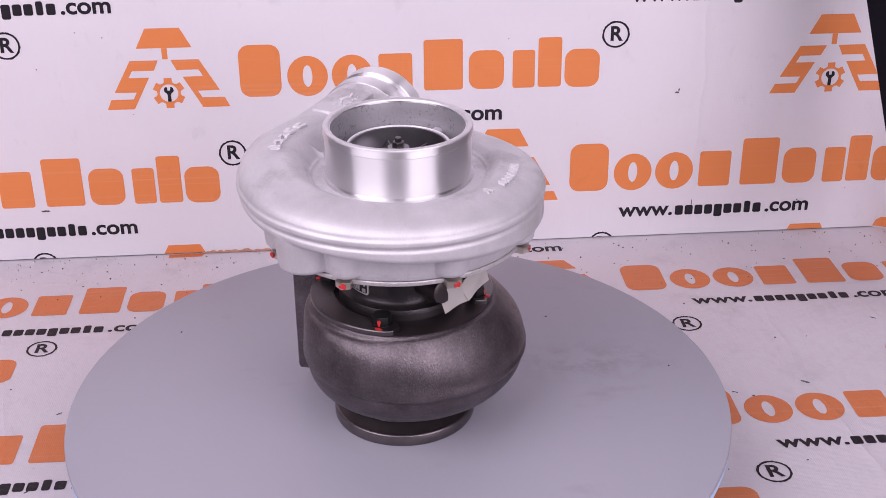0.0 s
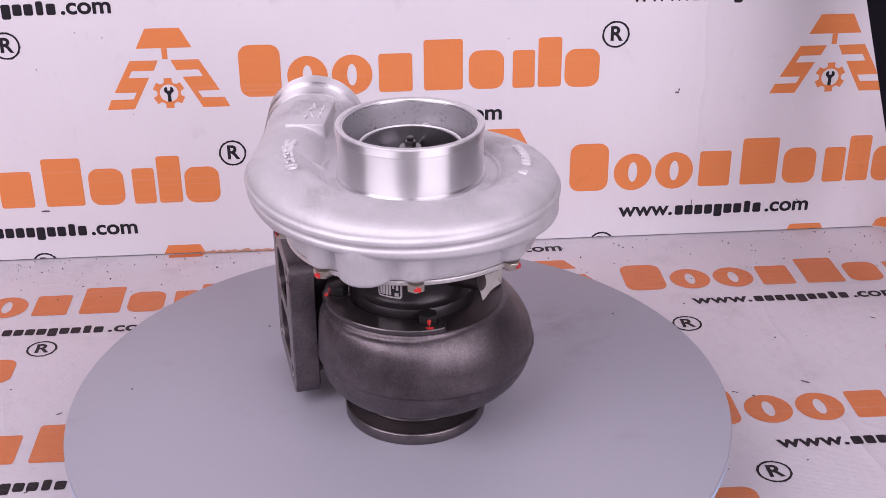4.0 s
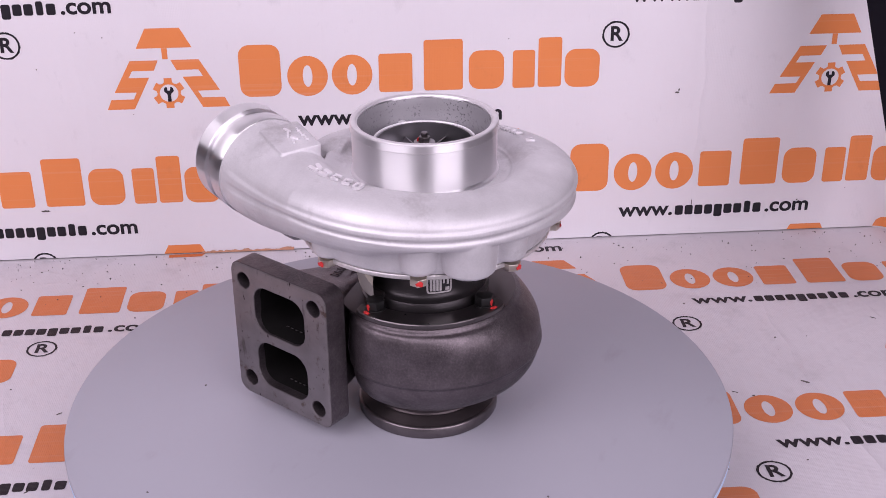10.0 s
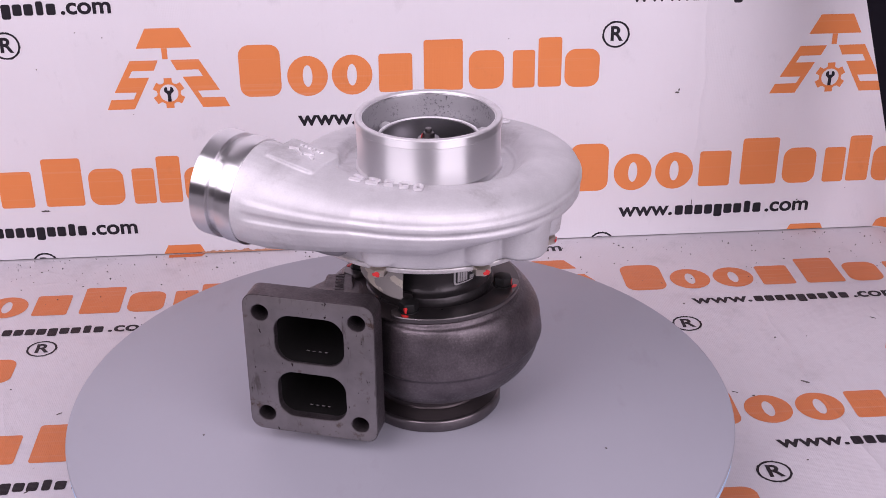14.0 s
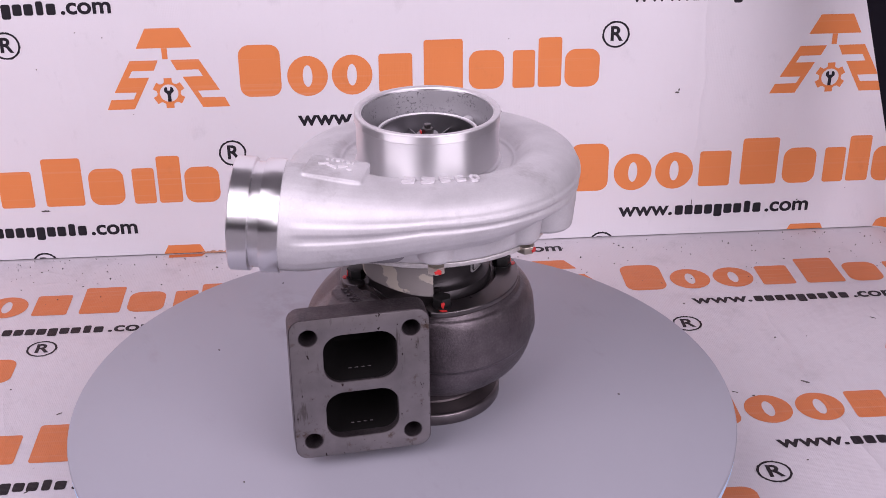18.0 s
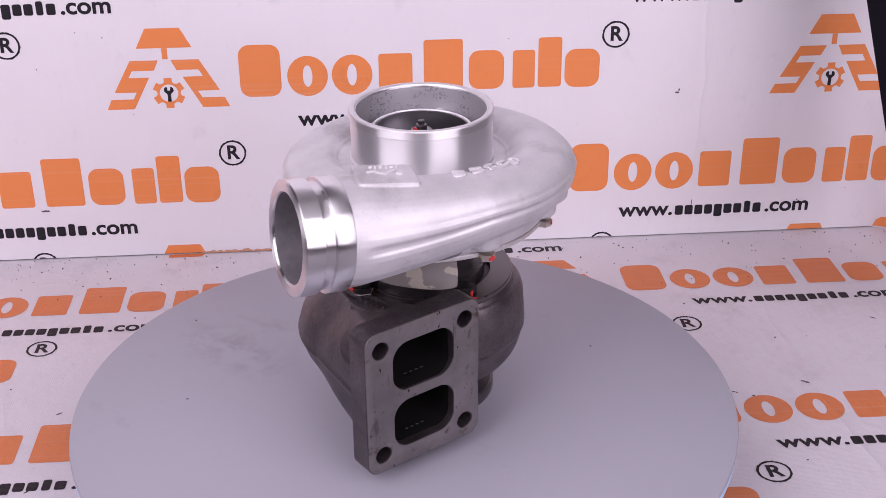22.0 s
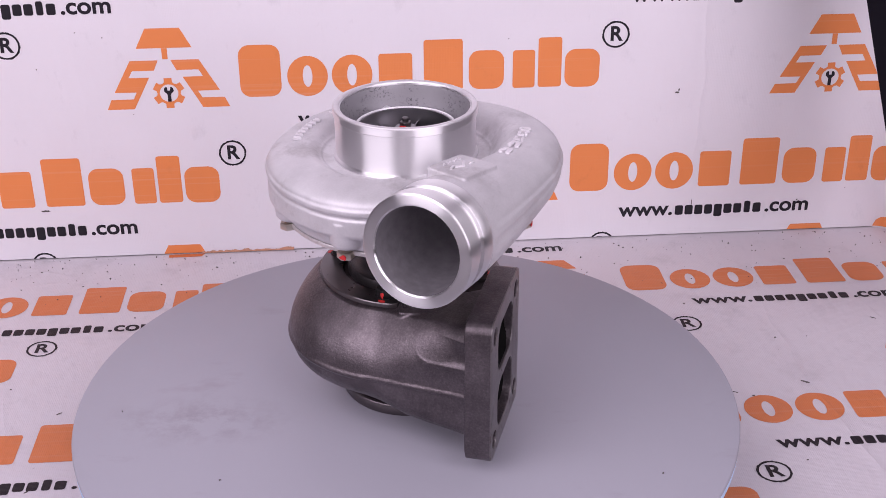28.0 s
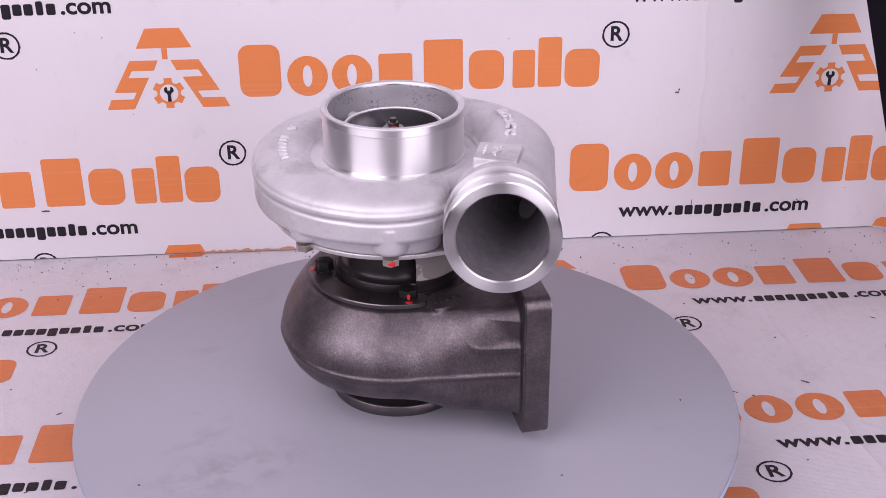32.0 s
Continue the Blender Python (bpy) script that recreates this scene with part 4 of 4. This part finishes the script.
def neck_rows():
    """The scroll's end runs out straight into the flange; its sloping shoulder tightens to a plain round corner on the way."""
    rows = []
    for y, x0, x1, z0, z1, rr in ((26, -90.6, -43, 26.5, 98.2, 20), (12, -93.4, -42, 26, 98.6, 22), (0, -94.9, -40, 25.6, 98.9, 23), (-10, -96.1, -39, 25, 99.6, 22), (-20, -97.4, -38, 24, 100.6, 21), (-40, -99.6, -35, 22, 103.5, 18), (-56, -101.6, -31, 21.5, 106, 15), (-66, -103, -28, 21, 108, 13), (-71, -104, -26.5, 20, 109, 13)):
        k = max(0.0, (0 - y) / 71)
        cw, ch = 26 * (1 - k) + 13 * k, (z1 - 60) * (1 - k) + 13 * k
        row = []
        for i in range(15):
            u = i / 14
            bend = (1 - k) * (1 - u) ** 1.85 + k * (1 - math.sin(math.pi * u / 2))
            drop = (1 - k) * u + k * (1 - math.cos(math.pi * u / 2))
            row.append((x0 + cw * bend, z1 - ch * drop))
        j2 = max(0.0, min(1.0, (6 - y) / 24))
        lw, lh = 44 * (1 - j2) + rr * j2, 28.5 * (1 - j2) + rr * j2
        for cx, cz, start, qx, qz in ((x0 + lw, z0 + lh, 180, lw, lh), (x1 - min(rr, 8), z0 + rr, 270, min(rr, 8), rr), (x1 - 12, z1 - 12, 0, 12, 12)):
            row += [(cx + qx * math.cos(radians(start + 15 * j)), cz + qz * math.sin(radians(start + 15 * j))) for j in range(7)]
        rows.append([(px * MM, y * MM, pz * MM) for px, pz in row])
    return rows


FLANGE_M = Matrix.Translation((-0.065, -0.070, 0.066)) @ pose(0, 0, 0, 90, 0, 0)
PAD_M = pose(-0.0627, -0.0246, 0, 0, 0, 15.5)


def turbine_solids():
    """Scroll, neck, the flange's root, the raised pad and the parting line, as overlapping solids."""
    scroll = volute(turb_section, [i * 2.5 for i in range(144)], True)
    neck = grid(neck_rows(), close_v=True, cap=True)
    root = moved(prism(round_rect(0.0935, 0.1085, 0.009, 6), -0.0012, 0.006), FLANGE_M)
    pad = moved(prism(round_rect(0.020, 0.028, 0.002), 0.092, 0.1026), PAD_M)
    seam = []
    for y, x in ((22, -90.2), (8, -93.6), (-10, -96.1), (-30, -98.5), (-50, -100.8), (-66, -103.0), (-70, -103.6)):
        seam.append([(px * MM, y * MM, pz * MM) for px, pz in ((x + 2.6, 63), (x - 1.4, 59.0), (x - 1.4, 57.2), (x + 2.6, 53.5))])
    return [scroll, neck, root, pad, grid(seam, close_v=True, cap=True)]


def flange_open(p):
    """The flange's own plate covers the root's end."""
    return p.y < -0.0735


def scooped(me):
    """A shallow scoop for a bolt in the neck's outer side, with a raised lip along its lower edge; above it the scroll runs into the neck with no step."""
    bm = bmesh.new()
    bm.from_mesh(me)
    blend = [v for v in bm.verts if v.co.x < -0.045 and -0.030 < v.co.y < 0.045 and 0.028 < v.co.z < 0.0965 and not 0.0535 < v.co.z < 0.0625]
    for _ in range(60):
        bmesh.ops.smooth_vert(bm, verts=blend, factor=0.5, use_axis_x=True, use_axis_y=True, use_axis_z=True)
    bm.to_mesh(me)
    bm.free()
    for v in me.vertices:
        x, y, z = v.co
        if x < -0.085 and -0.0695 < y < -0.028:
            run = min(1.0, (-0.030 - y) / 0.012)
            d = (z - 0.0905) / (0.0092 * math.sqrt(max(0.02, 1 - (1 - run) ** 2)))
            if abs(d) < 1 and run > 0:
                v.co.x += 0.0030 * (1 - d * d) ** 0.7 * min(1.0, (-0.030 - y) / 0.03)
            elif -1.5 < d <= -1 and run > 0:
                v.co.x -= 0.0007 * run
    return me


turb = part("turbine_housing", scooped(cast(turbine_solids(), 0.0009, 6, flange_open)), IRON, turbo, "dark gritty cast iron turbine scroll", angle=180)
part("outlet_flange", lathe([(p[0] * MM, p[1] * MM) for p in [(44, 9.4), (50.9, 9.2), (52.2, 8.6), (52.7, 7.9), (52.7, 0.8), (52.2, 0.0), (46, 0), (45.4, 0.8), (44, 1.2)]], 96), RIMF, turb, "bright machined clamp flange on the plate")
part("flange_cone", lathe([(p[0] * MM, p[1] * MM) for p in [(36, 27), (43.6, 24.4), (42.4, 21.5), (42.0, 18), (42.2, 15.4), (43.0, 14.2), (44.4, 13.4), (44.9, 12.9), (50.9, 9.5), (36, 9.5)]], 96), SEAT, turb, "smooth dark machined cone", angle=25)


hole_pts = [circle(0.0062, 28, sx * 0.035, sz * 0.0413) for sx in (-1, 1) for sz in (-1, 1)]
ports = [round_rect(0.0505, 0.037, 0.0125, 8, 0, s * 0.0227) for s in (-1, 1)]
outline = round_rect(0.0955, 0.1105, 0.009, 6)
part("inlet_flange", joined([pierced(outline, hole_pts + ports, 0.0, 0.0172)]), IRON, turb, "thick cast iron inlet flange", at=FLANGE_M)
part("flange_face", pierced(round_rect(0.0945, 0.1095, 0.0086, 6), [circle(0.0066, 28, sx * 0.035, sz * 0.0413) for sx in (-1, 1) for sz in (-1, 1)] + [round_rect(0.0509, 0.0374, 0.0127, 8, 0, s * 0.0227) for s in (-1, 1)], 0.0168, 0.0180, 0.0004), FACE, turb, "ground flange face with rust specks", at=FLANGE_M)

PORT_SIGN = prism(round_rect(0.0022, 0.0016, 0.0005), 0, 0.0006)
for side in (-1, 1):
    rows = []
    for d, w, h in ((17, 51, 37.4), (6, 50, 36.4), (-8, 48, 35), (-20, 44, 32), (-29, 37, 27), (-33, 20, 14)):
        rows.append([(px * MM, (pz + side * 22.7 * (1 + 0.0004 * d)) * MM, d * MM) for px, pz in round_rect(w, h, min(12.6, h * 0.4), 8)])
    tube = grid(rows, close_v=True)
    bm = bmesh.new()
    bm.from_mesh(tube)
    bm.verts.ensure_lookup_table()
    n = len(rows[0])
    bm.faces.new([bm.verts[5 * n + k] for k in range(n)])
    bm.to_mesh(tube)
    bm.free()
    part("port_passage", tube, PORT_SHADE, turb, "gas passage, coloured black for the shade of its depth", at=FLANGE_M)
    for k in range(4):
        part("cast_sign", PORT_SIGN, DARK, turb, at=FLANGE_M @ pose((-0.006 + 0.0045 * k), side * 0.0227 - 0.0158, 0.004, 60, 0, 0))

part("machined_seat", lathe([(0.0445, 0.0985), (0.0652, 0.0985), (0.0652, 0.0998), (0.0648, 0.1000), (0.0445, 0.1000)], 96), SEAT, turb, "smooth brownish machined seat")
part("machined_band", grid([[(r * MM * math.cos(radians(a)), r * MM * math.sin(radians(a)), z * MM) for r, z in ((44.5, 100), (47.6, 100), (47.6, 100.8), (46.6, 101.2), (46.6, 112), (44.5, 112.4))] for a in range(188, 272, 4)], close_v=True, cap=True), CLAMP, bearing, "bright turned steel band")

# clamp plates on the turbine, and their bolts
def clamp_plate(a0, a1):
    rows = []
    n = 30
    for i in range(n + 1):
        a = a0 + (a1 - a0) * i / n
        end = min(i, n - i) / n * (a1 - a0)
        half = 8.2 if end > 8 else max(0.8, math.sqrt(max(0.0, 64 - (8 - end) ** 2)))
        mid = 57.5
        inner, outer = mid - half * 1.0, mid + half * 1.05
        row = []
        for r, z in ((inner, 100.0), (outer, 100.0), (outer, 102.6), (outer - 0.6, 103.2), (inner + 0.4, 103.2), (inner, 102.6)):
            row.append((r * MM * math.cos(radians(a)), r * MM * math.sin(radians(a)), z * MM))
        rows.append(row)
    return grid(rows, close_v=True, cap=True)


part("clamp_plate", clamp_plate(256, 371), CLAMP, turbo, "crescent steel clamp plate")
part("clamp_plate", clamp_plate(78, 192), CLAMP, turbo, "crescent steel clamp plate")
HEAD = joined([prism(circle(0.0074, 24), 0.1032, 0.1040, 0.0003), prism(circle(0.0070, 6), 0.1040, 0.1105, 0.0009)])
TURB_RED = dab(0.0052, 0.0030, 0.0006, 2)
TURB_SMEAR = dab(0.0036, 0.0056, 0.0004, 5)
for deg, red in ((358, 1), (87, 1), (178, 1), (268, 1)):
    b = part("clamp_bolt", HEAD, BOLT, turbo, "blackened hex bolt with a red paint mark", at=pose(0.0545 * math.cos(radians(deg)), 0.0545 * math.sin(radians(deg)), 0, 0, 0, deg - 8))
    part("paint_mark", TURB_RED, RED, b, "red paint dab", at=pose(0.0063, 0.0005, 0.1066, 0, 90, 6))
    part("paint_mark", TURB_SMEAR, RED, b, "red paint dab", at=pose(0.0086, 0.0008, 0.1031, 0, 0, 0))

# raised signs on the turbine scroll
IRON_SIGN = raised(0.0072, 0.0038, [(0.0, 0.25, 0.9, 0.28, 6), (0.0, -0.25, 0.9, 0.28, -8), (-0.3, 0.0, 0.24, 0.6, 0)])
for i in range(5):
    part("cast_sign", IRON_SIGN, IRON, turb, at=PAD_M @ pose(0.0005, -0.0105 + i * 0.0052, 0.1019, 0, 0, 6))


# ---- small marks on the back sheet ----
for u, y, w, h, seed in ((0.725, 0.168, 0.0052, 0.0022, 11), (0.727, 0.171, 0.0018, 0.0034, 12), (0.751, 0.039, 0.0011, 0.0085, 13), (0.109, 0.251, 0.0016, 0.0012, 14), (0.053, 0.0575, 0.010, 0.0022, 15), (0.923, 0.050, 0.0016, 0.0012, 16), (0.066, 0.214, 0.0014, 0.0014, 17), (0.545, 0.232, 0.0013, 0.0012, 18), (0.135, 0.245, 0.0013, 0.0016, 19), (0.870, 0.038, 0.0016, 0.0016, 20), (0.157, 0.163, 0.0012, 0.0012, 21)):
    part("scuff_mark", dab(w, h, 0.0002, seed), SPECK, backdrop, at=Matrix.Translation((u, y, 0.0004)))


# ---- grit on the banner ----
def grit():
    rng = random.Random(7)
    bm = bmesh.new()
    spots = []
    for _ in range(330):
        u, v = rng.uniform(-0.05, 1.1), abs(rng.gauss(0.0, 0.05)) + 0.004
        spots.append((u, v, 0.0003 + 0.0008 * rng.random() ** 2))
    for _ in range(120):
        spots.append((rng.uniform(-0.05, 1.1), rng.uniform(0.05, 0.6), 0.0003 + 0.0006 * rng.random() ** 2))
    for u, v, s in spots:
        m = GROUND @ Matrix.Translation((u, -v, s * 0.4)) @ Euler((rng.random() * 6, rng.random() * 6, rng.random() * 6)).to_matrix().to_4x4() @ Matrix.Diagonal((s * rng.uniform(1, 1.8), s, s * 0.5, 1))
        bmesh.ops.create_icosphere(bm, subdivisions=1, radius=1, matrix=m)
    me = bpy.data.meshes.new("grit")
    bm.to_mesh(me)
    bm.free()
    me.materials.append(SPECK)
    return tagged(new("grit", me), "dark specks of grit scattered over the floor banner", "grit", kind="stuff")


grit()


def chip(u, v, length, wide, deg, label):
    rng = random.Random(int(u * 1000))
    pts = []
    for i in range(9):
        a = 2 * math.pi * i / 9
        pts.append((length / 2 * math.cos(a) * rng.uniform(0.7, 1.1), wide / 2 * math.sin(a) * rng.uniform(0.6, 1.2)))
    me = prism(pts, 0.0, 0.0006, 0.0002)
    me.materials.append(SPECK)
    ob = new("bark_chip", me)
    ob.matrix_world = GROUND @ Matrix.Translation((u, -v, 0.0001)) @ pose(0, 0, 0, 0, 0, deg)
    return tagged(ob, label, "chip", group="chips of debris on the banner")


for u, v, ln, wd, deg in ((0.780, 0.309, 0.0100, 0.0019, -35), (0.727, 0.327, 0.0026, 0.0020, 0), (0.884, 0.201, 0.0060, 0.0012, -40), (0.777, 0.230, 0.0026, 0.0014, 20), (0.114, 0.414, 0.0050, 0.0012, 40), (0.118, 0.304, 0.0060, 0.0011, 35), (0.707, 0.157, 0.0022, 0.0014, 10), (0.712, 0.320, 0.0070, 0.0006, -30), (0.743, 0.424, 0.0020, 0.0014, 0)):
    chip(u, v, ln, wd, deg, "small dark chip of debris lying on the floor banner")


def fold_grime():
    """A dirty frayed hem along the foot of the back sheet."""
    rng = random.Random(3)
    rows = []
    for i in range(161):
        u = 0.212 + 0.10 * i / 160
        h = 0.0018 + 0.0045 * abs(noise.noise((u * 90, 0.3, 0))) + 0.001 * rng.random()
        rows.append([(u, 0.0012, 0.0008), (u, 0.0012, 0.0016), (u, h, 0.0012), (u, h, 0.0006)])
    return part("frayed_hem", grid(rows, close_v=True, cap=True), HEM, backdrop, "brown-stained frayed hem")


fold_grime()
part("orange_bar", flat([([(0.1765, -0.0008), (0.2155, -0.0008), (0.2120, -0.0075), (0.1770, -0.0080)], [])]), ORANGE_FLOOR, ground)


# ---- what moves ----
def motions():
    times = [float(i) for i in range(33)]
    about = Vector((AXIS_X, AXIS_Y, 0))
    walk(plate, [(t, pose(0.0, 0.0, 0.0, 0, 0, turn(t)) @ Matrix.Translation((-0.0029, 0.0012, 0))) for t in times])
    rows = []
    for t in times:
        spin = pose(0, 0, 0, 0, 0, turn(t))
        rows.append((t, Matrix.Translation((spin @ about) + Vector((0, 0, 0.0004))) @ pose(0, 0, 0, 0, 0, turn(t) - 104.603)))
    walk(turbo, rows)


motions()
